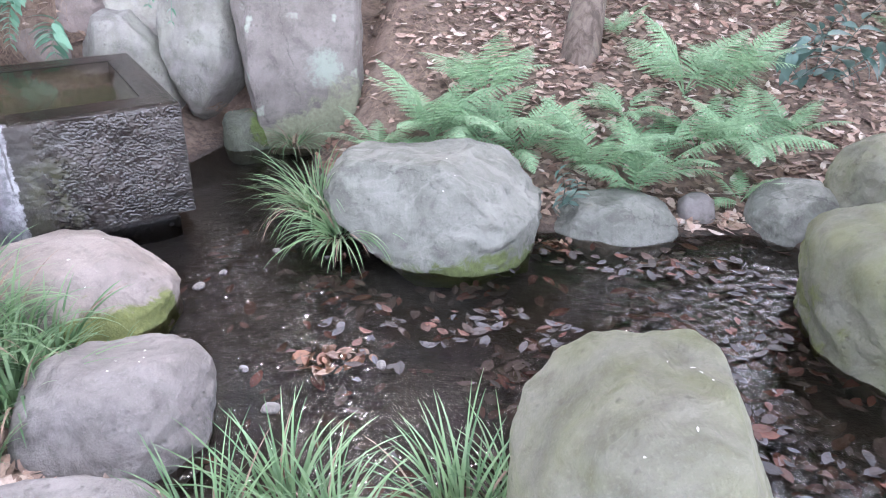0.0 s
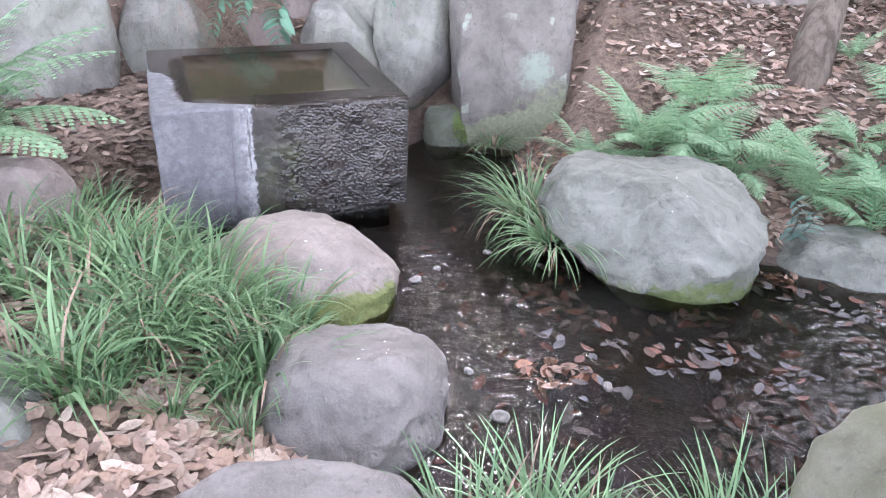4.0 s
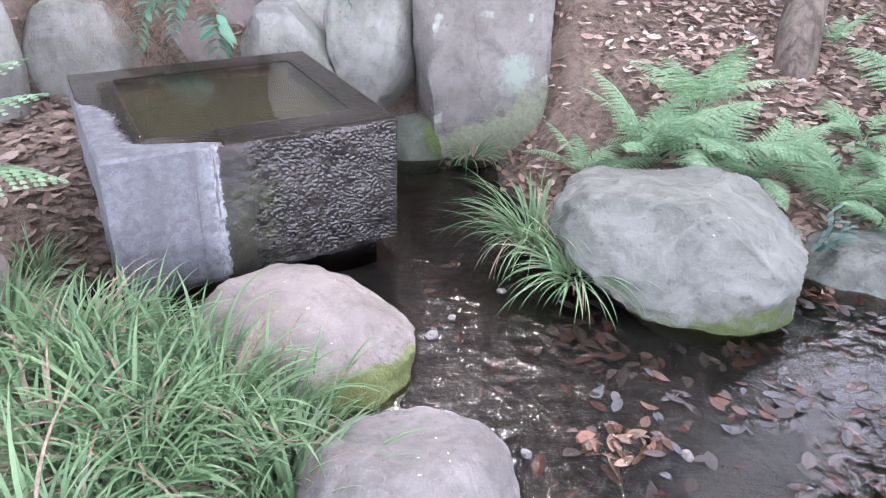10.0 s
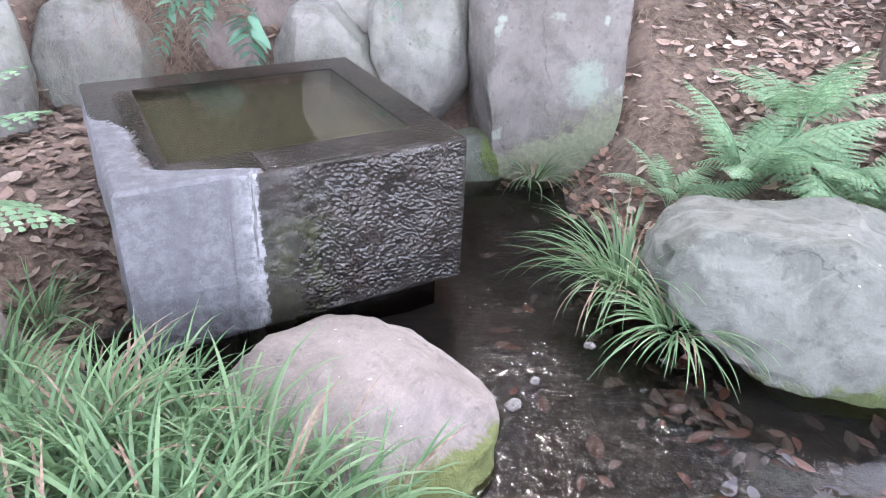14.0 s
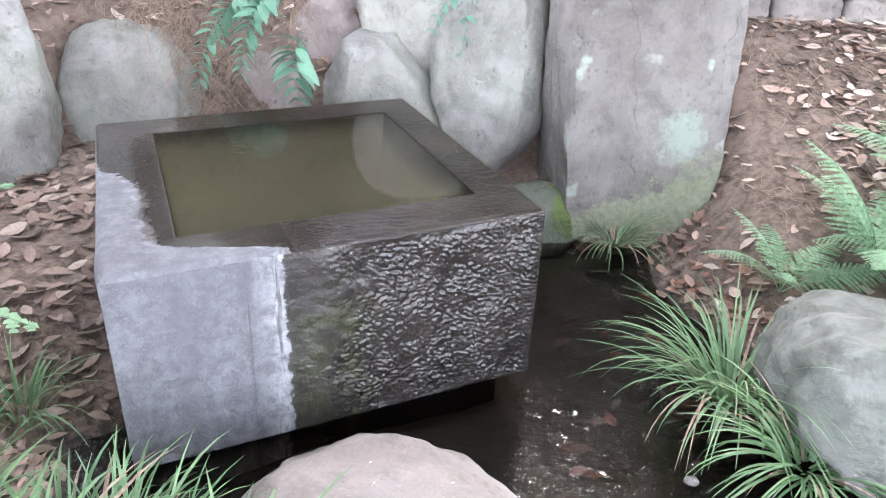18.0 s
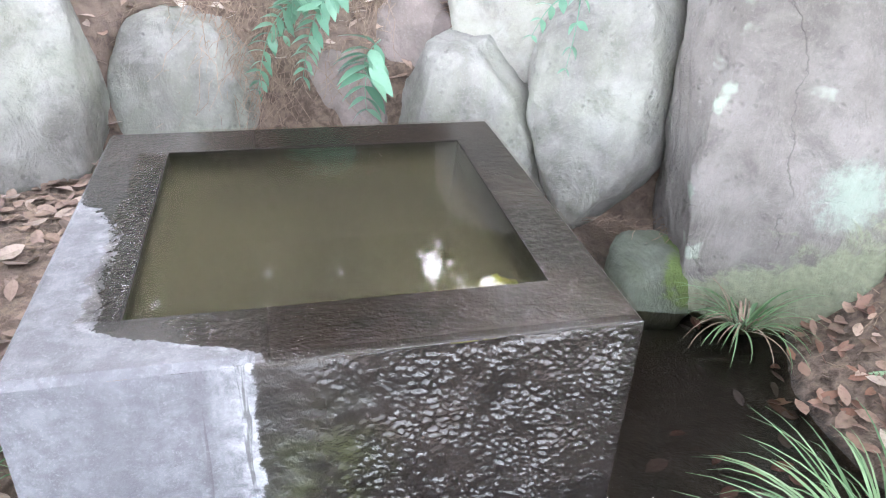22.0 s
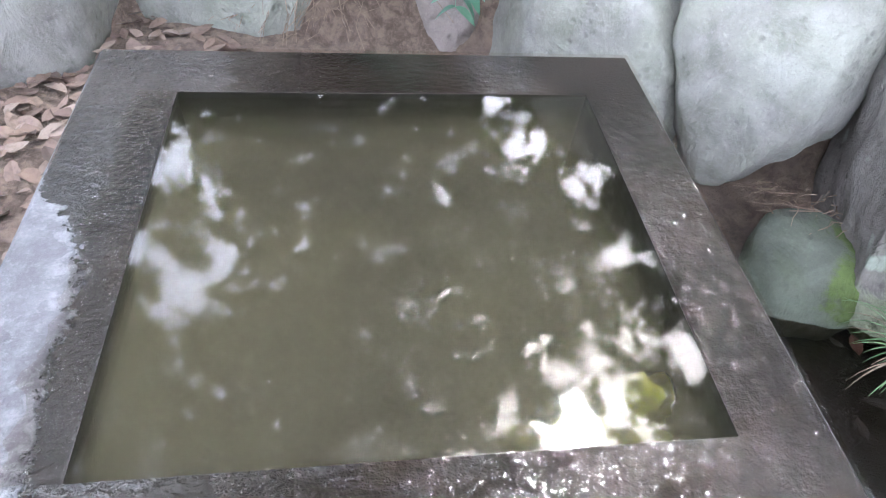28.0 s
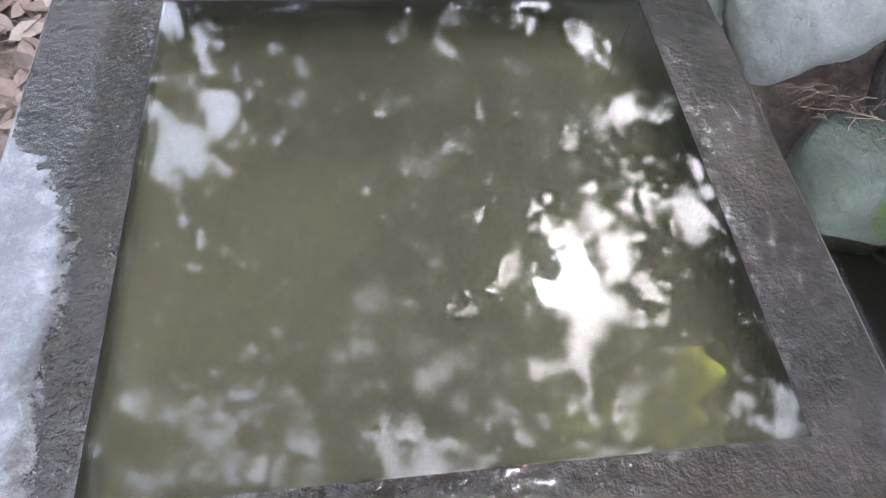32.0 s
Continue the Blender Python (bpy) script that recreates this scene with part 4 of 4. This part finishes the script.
sunk_keep = lambda x, y: (outside((x, y), SHORE) < 0.02) * (0.10 + 0.9 * smooth01(noise.noise((x * 2.2, y * 2.2, 1.5)) + 0.35 * smooth01(x, 0.2, 1.2) + 0.8 * (1 - smooth01(abs(outside((x, y), SHORE)), 0, 0.12)) - 0.5 * smooth01(-x, 0.5, 1.0), -0.05, 0.35))
stuff("sunken_leaves", fallen(strew(1900, (-1.2, 3.2, 1.6, 5.0), 5, sunk_keep, lambda r: WATER_Z - r.uniform(0.015, 0.07)), 0.085, 15, 0.12, 0), SUNK, "russet and grey leaves lying under the stream water", "fallen leaves")
raft_keep = lambda x, y: (outside((x, y), SHORE) < -0.02) * smooth01(noise.noise((x * 2.0, y * 2.6, 8.5)) + 0.5 * noise.noise((x * 5, y * 5, 2.5)) + 0.15, 0.0, 0.3) * smooth01(x + 0.5 * (2.6 - y), -0.55, 0.0)
stuff("floating_leaves", fallen(strew(620, (-0.8, 2.6, 1.8, 3.5), 6, raft_keep, lambda r: WATER_Z - 0.004), 0.075, 16, 0.10, 0), WET_SHEEN, "dark wet leaves lying awash in the calm stream, sky sheen in their grey tones", "fallen leaves")


def pile(n, x, y, spread, seed, z):
    r = np.random.default_rng(seed)
    return [(x + r.normal(0, spread), y + r.normal(0, spread * 0.6), z + r.uniform(-0.03, 0.012)) for _ in range(n)]


stuff("leaf_pile", fallen(pile(34, -0.29, 2.46, 0.085, 41, WATER_Z), 0.075, 42, 0.3, 0), SUNK_DRY, "russet leaves caught together in the stream", "fallen leaves")
stuff("leaf_pile", fallen(pile(26, 0.70, 3.60, 0.06, 43, WATER_Z), 0.07, 44, 0.3, 0), SUNK_DRY, "red-brown leaves caught beside the boulder", "fallen leaves")
for k, (px, py, size) in enumerate(((-0.45, 2.12, 0.035), (-1.02, 2.96, 0.03), (-0.08, 2.42, 0.025), (-0.62, 2.35, 0.02), (-0.75, 3.35, 0.022), (-0.95, 3.1, 0.02))):
    v, f = rock_shape((size, size * 0.8, size * 0.6), seed=60 + k, small=True)
    ob = new("pebble", mesh_of("pebble", v, f, GREY))
    ob.matrix_basis = pose(px, py, WATER_Z + size * 0.05, 0, 0, 50 * k)
    tagged(ob, "pale wet pebble breaking the stream surface", "pebble", "pebbles in the stream")


def strand(a, b, sag, r, seed, n=5):
    pts = wander(a, b, n, sag, seed)
    return limb(pts, [r * (1 - 0.12 * i) for i in range(n + 1)], 4)


bits = []
r6 = np.random.default_rng(66)
for i in range(300):
    x = r6.uniform(-3.38, -2.98) if i % 4 else r6.uniform(-3.0, -2.6)
    y = 5.08 - 0.35 * (-2.6 - x) + r6.normal(0, 0.05)
    z = r6.uniform(0.42, 1.12) if i % 4 else r6.uniform(0.72, 1.12)
    bits.append(strand((x, y, z), (x + r6.normal(0, 0.12), y - r6.uniform(0.03, 0.16), z - r6.uniform(0.08, 0.3)), 0.10, 0.0019, i, 4))
for i in range(150):
    x, y = r6.uniform(-3.75, -3.1), r6.uniform(4.75, 5.05)
    z = ground_z(x, y)
    bits.append(strand((x, y, z + 0.02), (x + r6.normal(0, 0.12), y - r6.uniform(0.0, 0.2), z - r6.uniform(-0.03, 0.12)), 0.08, 0.0019, i, 4))
stuff("dry_roots", joined(bits), STRAW, "tangle of dry brown roots and stems hanging over the wall", "roots")
bits = []
for i in range(330):
    x, y = r6.uniform(-0.62, 0.5), r6.uniform(4.5, 6.2)
    if outside((x, y), WALL) < 0.02:
        continue
    L, t = r6.uniform(0.06, 0.3), r6.uniform(0, 6.28)
    x2, y2 = x + L * math.cos(t), y + L * math.sin(t)
    bits.append(strand((x, y, ground_z(x, y) + 0.008), (x2, y2, ground_z(x2, y2) + 0.012), 0.04, 0.0025, i, 4))
for i in range(60):
    x, y = r6.uniform(-1.6, -1.2), r6.uniform(4.98, 5.12)
    bits.append(strand((x, y, 0.2 + r6.uniform(-0.02, 0.05)), (x + r6.normal(0, 0.08), y - r6.uniform(0, 0.08), 0.2 + r6.uniform(-0.04, 0.03)), 0.02, 0.002, i, 4))
stuff("twigs", joined(bits), STRAW, "thin dry twigs lying on bare soil", "twigs")


# ---- ferns ----
def frond_mesh(name, arch, seed, pairs=21):
    """A feathery frond one metre long, rising from its foot and arching over along +x."""
    r = np.random.default_rng(seed)
    n = 28
    pts, dirs = [Vector((0, 0, 0))], []
    for i in range(n):
        e = radians(arch[0] + (arch[1] - arch[0]) * (i / n) ** 0.8)
        d = Vector((math.cos(e), 0.04 * math.sin(seed + i * 0.3), math.sin(e)))
        dirs.append(d)
        pts.append(pts[-1] + d / n)
    dirs.append(dirs[-1])
    vs, fs = limb(pts, [0.006 * (1 - 0.8 * i / n) for i in range(n + 1)], 4)
    side = Vector((0, 1, 0))
    for k in range(pairs):
        s = 0.20 + 0.79 * (k / (pairs - 1)) ** 0.92
        i = min(n, int(s * n))
        f = s * n - i
        p = pts[i].lerp(pts[min(n, i + 1)], f)
        t = dirs[i]
        up = side.cross(t) * -1
        u = (s - 0.2) / 0.8
        L = 0.235 * (u * 4.5 + 0.35 if u < 0.14 else 1.0 - ((u - 0.14) / 0.86) ** 1.5) + 0.008
        for sg in (-1, 1):
            ang = radians(66 - 22 * u + r.normal(0, 3))
            droop = -0.22 + r.normal(0, 0.06)
            ax = (t * math.cos(ang) + side * sg * math.sin(ang) + up * droop).normalized()
            cr = ax.cross(up).normalized()
            lobes = max(3, int(L / 0.016))
            for q in range(lobes):
                w = q / lobes
                c = p + ax * (L * (w + 0.5 / lobes)) - up * (L * 0.18 * w * w)
                half = 0.5 * L / lobes * 1.2
                wide = 0.0185 * (1 - w) ** 0.6 * (0.55 + 0.45 * L / 0.235) + 0.003
                b = len(vs)
                a0, a1 = c - ax * half, c + ax * half
                vs += [a0, a0 + cr * wide * 0.75 + ax * half * 0.7, c + cr * wide + ax * half * 0.9, a1, c - cr * wide + ax * half * 0.9, a0 - cr * wide * 0.75 + ax * half * 0.7]
                fs += [(b, b + 3, b + 2, b + 1), (b, b + 5, b + 4, b + 3)]
    return mesh_of(name, vs, fs, FERN, smooth=False)


FRONDS = [frond_mesh("frond", a, i) for i, a in enumerate(((84, 22), (78, -2), (70, 12), (80, -22)))]
rf = np.random.default_rng(21)


def fern(at, size, count, label, face=None, spread=180, group="ferns on the slope", z=None):
    root = new("fern")
    root.matrix_basis = pose(at[0], at[1], ground_z(*at) - 0.01 if z is None else z)
    tagged(root, label, "fern", group)
    for i in range(count):
        yaw = (face if face is not None else 0) + (i + 0.5 + rf.normal(0, 0.22)) / count * 2 * spread - spread
        s = size * rf.uniform(0.85, 1.25)
        part("frond", FRONDS[int(rf.integers(4))], root, pose(0, 0, 0, rf.normal(0, 9), rf.normal(6, 9), yaw) @ Matrix.Scale(s, 4))


# feet of the ferns: place, length, fronds
for x, y, s, n in ((-0.36, 4.36, 0.42, 7), (-0.02, 4.42, 0.60, 9), (0.26, 4.40, 0.58, 9), (0.52, 4.30, 0.50, 8), (0.30, 4.80, 0.60, 8),
                   (0.95, 4.18, 0.55, 9), (1.18, 4.02, 0.50, 8), (1.38, 4.25, 0.52, 8), (1.20, 4.65, 0.40, 6), (1.62, 4.42, 0.50, 8),
                   (1.86, 4.40, 0.52, 8), (1.62, 4.95, 0.62, 8), (1.95, 5.0, 0.55, 7), (2.2, 4.55, 0.45, 6), (1.25, 5.55, 0.3, 5), (1.8, 4.05, 0.30, 5)):
    fern((x, y), s, n, "light green feathery fern growing out of leaf litter")
for x, y, s in ((1.9, 6.3, 0.6), (2.5, 6.0, 0.7), (3.0, 6.6, 0.7), (1.5, 6.7, 0.5), (2.1, 7.2, 0.8), (2.7, 7.6, 0.8), (3.5, 6.2, 0.8), (3.4, 5.4, 0.6)):
    fern((x, y), s, 8, "pale green fern farther up the slope")
side_fern = new("fern")
side_foot = Vector((-3.14, 2.46, ground_z(-3.14, 2.46)))
side_fern.location = side_foot
tagged(side_fern, "bright green fern arching beside the basin", "fern", "ferns by the basin")
for k, tip in enumerate(((-2.30, 2.73, 0.97), (-2.25, 2.66, 0.69), (-2.25, 2.29, 0.66), (-2.50, 2.95, 1.02), (-2.62, 2.72, 1.18), (-2.45, 2.15, 0.90), (-2.9, 2.1, 1.0), (-3.3, 2.4, 0.9), (-2.55, 2.45, 1.05))):
    way = Vector(tip) - side_foot
    me = FRONDS[(1, 3, 3, 1, 0, 1, 1, 3, 1)[k]]
    end = max((v.co for v in me.vertices), key=lambda c: c.length)
    flat = math.hypot(way.x, way.y)
    tilt = math.degrees(math.atan2(end.z, end.x) - math.atan2(way.z, flat))
    part("frond", me, side_fern, pose(0, 0, 0, 0, 0, math.degrees(math.atan2(way.y, way.x))) @ pose(0, 0, 0, 0, tilt, 0) @ Matrix.Scale(way.length / end.length, 4))


# ---- grasses ----
def tuft_mesh(name, n, length, start, bend, seed, width=0.0045, lean=(0, 0), foot=0.035, straw=0.0):
    """A tuft of long arching blades. start: how steeply they rise; bend: how far they bow over."""
    r = np.random.default_rng(seed)
    vs, fs, tint = [], [], []
    for _ in range(n):
        az, rad = r.uniform(0, 6.283), foot * math.sqrt(r.random())
        p = Vector((rad * math.cos(az), rad * math.sin(az), -0.01))
        az += r.normal(0, 0.5)
        L = length * r.uniform(0.55, 1.12)
        e = radians(r.normal(start, 9))
        b = radians(bend) * r.uniform(0.5, 1.25)
        w = width * r.uniform(0.7, 1.25)
        segs = 8
        k = len(vs)
        for i in range(segs + 1):
            s = i / segs
            el = e - b * s ** 1.4
            d = Vector((math.cos(az) * math.cos(el) + lean[0] * s, math.sin(az) * math.cos(el) + lean[1] * s, math.sin(el)))
            if i:
                p = p + d * (L / segs)
            sd = Vector((-math.sin(az), math.cos(az), 0)) * (w * (1 - s ** 2.2) + 0.0004)
            vs += [p - sd, p + sd]
        fs += [(k + 2 * i, k + 2 * i + 1, k + 2 * i + 3, k + 2 * i + 2) for i in range(segs)]
        tint += [1 if r.random() < straw else 0] * segs
    me = mesh_of(name, vs, fs, GRASS)
    me.materials.append(STRAW)
    me.polygons.foreach_set("material_index", tint)
    return me


BANK = [tuft_mesh("grass_tuft", 44, L, 74, bend, 40 + i, 0.0070, foot=0.075, straw=0.04) for i, (L, bend) in enumerate(((0.44, 75), (0.50, 95), (0.38, 70), (0.46, 110)))]
rg = np.random.default_rng(31)


def tuft(me, at, size, label, group="", z=None, yaw=None):
    ob = new("grass_tuft", me)
    zz = ground_z(*at) if z is None else z
    ob.matrix_basis = pose(at[0], at[1], zz, rg.normal(0, 4), rg.normal(0, 4), rg.uniform(0, 360) if yaw is None else yaw) @ Matrix.Scale(size, 4)
    return tagged(ob, label, "grass", group)


made = 0
while made < 50:
    x, y = rg.uniform(-2.6, -1.25), rg.uniform(1.5, 3.0)
    # a slanting belt between the basin's foot and the flat grey boulder
    s = (x + 2.0) * 0.72 + (y - 2.3) * 0.70
    across = (y - 2.3) * 0.72 - (x + 2.0) * 0.70
    if outside((x, y), SHORE) > 0.05 and abs(s) < 0.62 and -0.75 < across < 0.62 and y - 0.3 * x > 2.05 and math.hypot(x + 1.53, y - 2.77) > 0.42 and rg.random() < 0.12 + 0.88 * smooth01(x + 0.45 * (y - 2.2), -2.3, -1.9):
        tuft(BANK[int(rg.integers(4))], (x, y), rg.uniform(0.65, 1.05), "long green grass arching over the bank", "grass on the bank")
        made += 1
for x, y, s in ((-1.33, 1.78, 0.5), (-1.24, 1.70, 0.45), (-1.45, 1.62, 0.4), (-1.62, 1.55, 0.4), (-2.9, 2.2, 0.6), (-2.75, 3.02, 0.6), (-2.35, 1.85, 0.6), (-1.9, 1.5, 0.45), (-1.18, 2.45, 0.5)):
    tuft(BANK[int(rg.integers(4))], (x, y), s, "short green grass at the edge of the bank", "grass on the bank")
SEDGE = tuft_mesh("grass_tuft", 200, 0.50, 60, 90, 51, 0.0045, foot=0.09, straw=0.08)
tuft(SEDGE, (-0.60, 3.74), 1.0, "dense arching sedge beside the broad boulder", z=0.02)
tuft(tuft_mesh("grass_tuft", 130, 0.38, 50, 105, 52, 0.004, foot=0.07, straw=0.1), (-0.43, 3.42), 1.0, "small drooping sedge against the boulder", z=0.05)
tuft(tuft_mesh("grass_tuft", 80, 0.30, 52, 105, 53, 0.0035, foot=0.05, straw=0.35), (-1.00, 4.80), 1.0, "thin half-dry sedge at the foot of the wall stone", z=0.03)
NEAR = tuft_mesh("grass_tuft", 75, 0.42, 72, 65, 54, 0.005, foot=0.11, straw=0.03)
for x, y, s in ((-0.24, 1.56, 0.95), (-0.08, 1.45, 0.8), (0.27, 1.60, 0.95), (0.43, 1.68, 0.75), (-0.42, 1.42, 0.8)):
    tuft(NEAR, (x, y), s, "green grass growing at the near edge of the stream", "grass at the near edge")


# ---- broad-leaved plants ----
def leaf_blade(L, w, fold=0.25, curl=0.5):
    """One pointed leaf along +x, folded at its rib and bowed."""
    vs, fs = [], []
    rows = 6
    for i in range(rows + 1):
        s = i / rows
        h = w * math.sin(math.pi * min(1, s * 0.96 + 0.03)) ** 0.8 * (1 - 0.25 * s)
        z = -curl * L * s * s
        vs += [(s * L, -h, z + fold * h), (s * L, 0, z), (s * L, h, z + fold * h)]
    for i in range(rows):
        k = 3 * i
        fs += [(k, k + 3, k + 4, k + 1), (k + 1, k + 4, k + 5, k + 2)]
    return vs, fs


def leafy_stem(points, radius, leaf_mat, L, w, pairs, seed, droop=0.5):
    """Stem mesh data and its leaves in two rows."""
    r = np.random.default_rng(seed)
    bits = []
    n = len(points) - 1
    for k in range(pairs):
        s = (k + 1) / pairs
        i = min(n - 1, int(s * n * 0.999))
        p = points[i].lerp(points[i + 1], s * n - i)
        d = (points[i + 1] - points[i]).normalized()
        for sg in (-1, 1):
            out = (d.cross(Vector((0.3, -1, 0.25))).normalized() * sg + d * 0.35 + Vector((0, -0.25, 0))).normalized()
            q = out.to_track_quat("X", "Z").to_matrix().to_4x4()
            m = Matrix.Translation(p) @ q @ Euler((r.normal(0, 0.3), r.normal(0, 0.2), r.normal(0, 0.15))).to_matrix().to_4x4() @ Matrix.Scale((1 - 0.45 * s * s) * r.uniform(0.85, 1.1), 4)
            v, f = leaf_blade(L, w, 0.2, droop)
            bits.append(([m @ Vector(c) for c in v], f))
    return limb(points, [radius * (1 - 0.6 * i / n) for i in range(n + 1)], 5), bits


def hanging(name, label, category, stems, L, w, pairs, mat, seed):
    root = new(name)
    root.location = stems[0][0]
    base = Vector(stems[0][0])
    tagged(root, label, category)
    for k, (a, b, bow) in enumerate(stems):
        a, b = Vector(a) - base, Vector(b) - base
        pts = [a.lerp(b, i / 10) + Vector(bow) * math.sin(math.pi * i / 10) for i in range(11)]
        st, leaves = leafy_stem(pts, 0.003, mat, L, w, pairs, seed + k)
        stem = part("stem", mesh_of("stem", *st, mat), root)
        for v, f in leaves:
            part("leaf", mesh_of("leaf", v, f, mat), stem)


hanging("holly_fern", "glossy green fern hanging over the wall stones", "fern",
        [((-2.76, 5.0, 1.04), (-3.10, 4.82, 0.56), (-0.03, -0.10, 0.10)), ((-2.74, 5.0, 1.04), (-2.86, 4.80, 0.66), (0.02, -0.10, 0.08)), ((-2.72, 5.0, 1.04), (-2.98, 4.85, 0.80), (0, -0.1, 0.1))],
        0.092, 0.026, 17, HOLLY, 71)
hanging("holly_fern", "small glossy fern sprouting behind the basin", "fern",
        [((-2.62, 5.02, 0.76), (-2.60, 4.86, 0.55), (0, -0.06, 0.03)), ((-2.62, 5.02, 0.80), (-2.66, 4.95, 0.66), (0, -0.05, 0.02))], 0.14, 0.036, 6, HOLLY, 75)
hanging("vine", "thin vine with pale green leaves on the stones", "vine",
        [((-1.84, 5.12, 1.14), (-1.83, 5.0, 0.80), (0.02, -0.04, 0)), ((-1.86, 5.1, 1.05), (-1.98, 5.02, 0.90), (0, -0.03, 0.04))], 0.06, 0.022, 4, HOLLY, 78)
hanging("seedling", "young broad-leaved plant beside the boulder", "plant",
        [((0.74, 3.80, 0.08), (0.70, 3.66, 0.36), (0.02, -0.03, 0.02)), ((0.76, 3.80, 0.08), (0.80, 3.68, 0.30), (0.02, -0.03, 0.02))], 0.075, 0.022, 6, SHRUB, 80)
hanging("seedling", "tiny sapling with a few leaves above the wall", "plant",
        [((-3.18, 5.1, 0.9), (-3.16, 5.0, 1.14), (0, 0, 0)), ((-2.98, 5.08, 0.9), (-2.95, 5.0, 1.08), (0, 0, 0))], 0.07, 0.022, 3, HOLLY, 83)
hanging("shrub", "blue-green broad-leaved shrub on the slope", "shrub",
        [((2.55, 5.2, 0.4), (2.25 + 0.17 * i, 4.85 + 0.12 * (i % 3), 0.75 + 0.13 * (i % 4)), (0.05 * (i - 3), -0.05, 0.12)) for i in range(7)], 0.17, 0.045, 6, SHRUB, 86)

# ---- small pale flecks on the boulders ----
rp = np.random.default_rng(77)
bits = []
for px, py, rad, top in ((0.08, 3.66, 0.45, 0.6), (-1.52, 2.78, 0.3, 0.4), (-0.98, 2.03, 0.2, 0.4), (0.745, 1.44, 0.2, 0.9)):
    host = [o for o in bpy.data.objects if o.name.startswith("boulder") and math.hypot(o.matrix_basis.translation.x - px, o.matrix_basis.translation.y - py) < 0.02][0]
    for _ in range(6):
        t, q = rp.uniform(0, 6.28), rad * math.sqrt(rp.random())
        x, y = px + q * math.cos(t), py + q * math.sin(t)
        up = [v for v in (host.matrix_basis @ w.co for w in host.data.vertices) if math.hypot(v.x - x, v.y - y) < 0.02]
        if up:
            v = max(up, key=lambda w: w.z)
            bits.append((v.x, v.y, v.z + 0.002))
stuff("petals", fallen(bits, 0.012, 78, 0.2, 0.002), plain("pale_fleck", (0.62, 0.60, 0.56), (0.78, 0.76, 0.72)), "tiny pale flecks lying on the boulders", "petals")

# ---- low block edging far behind ----
edging = new("block_wall")
edging.matrix_basis = pose(-1.25, 6.22, ground_z(-0.3, 6.22) - 0.08, 0, 0, 4)
tagged(edging, "low wall of weathered grey-brown stone blocks", "low wall")
for row in range(2):
    for i in range(7):
        v, f = rock_shape((0.185, 0.12, 0.105), e=9, seed=90 + i + 7 * row, lump=0.03, small=True, chips=0)
        part("block", mesh_of("block", v, f, BLOCK), edging, pose(0.385 * i + 0.19 * row, 0, 0.1 + 0.222 * row))
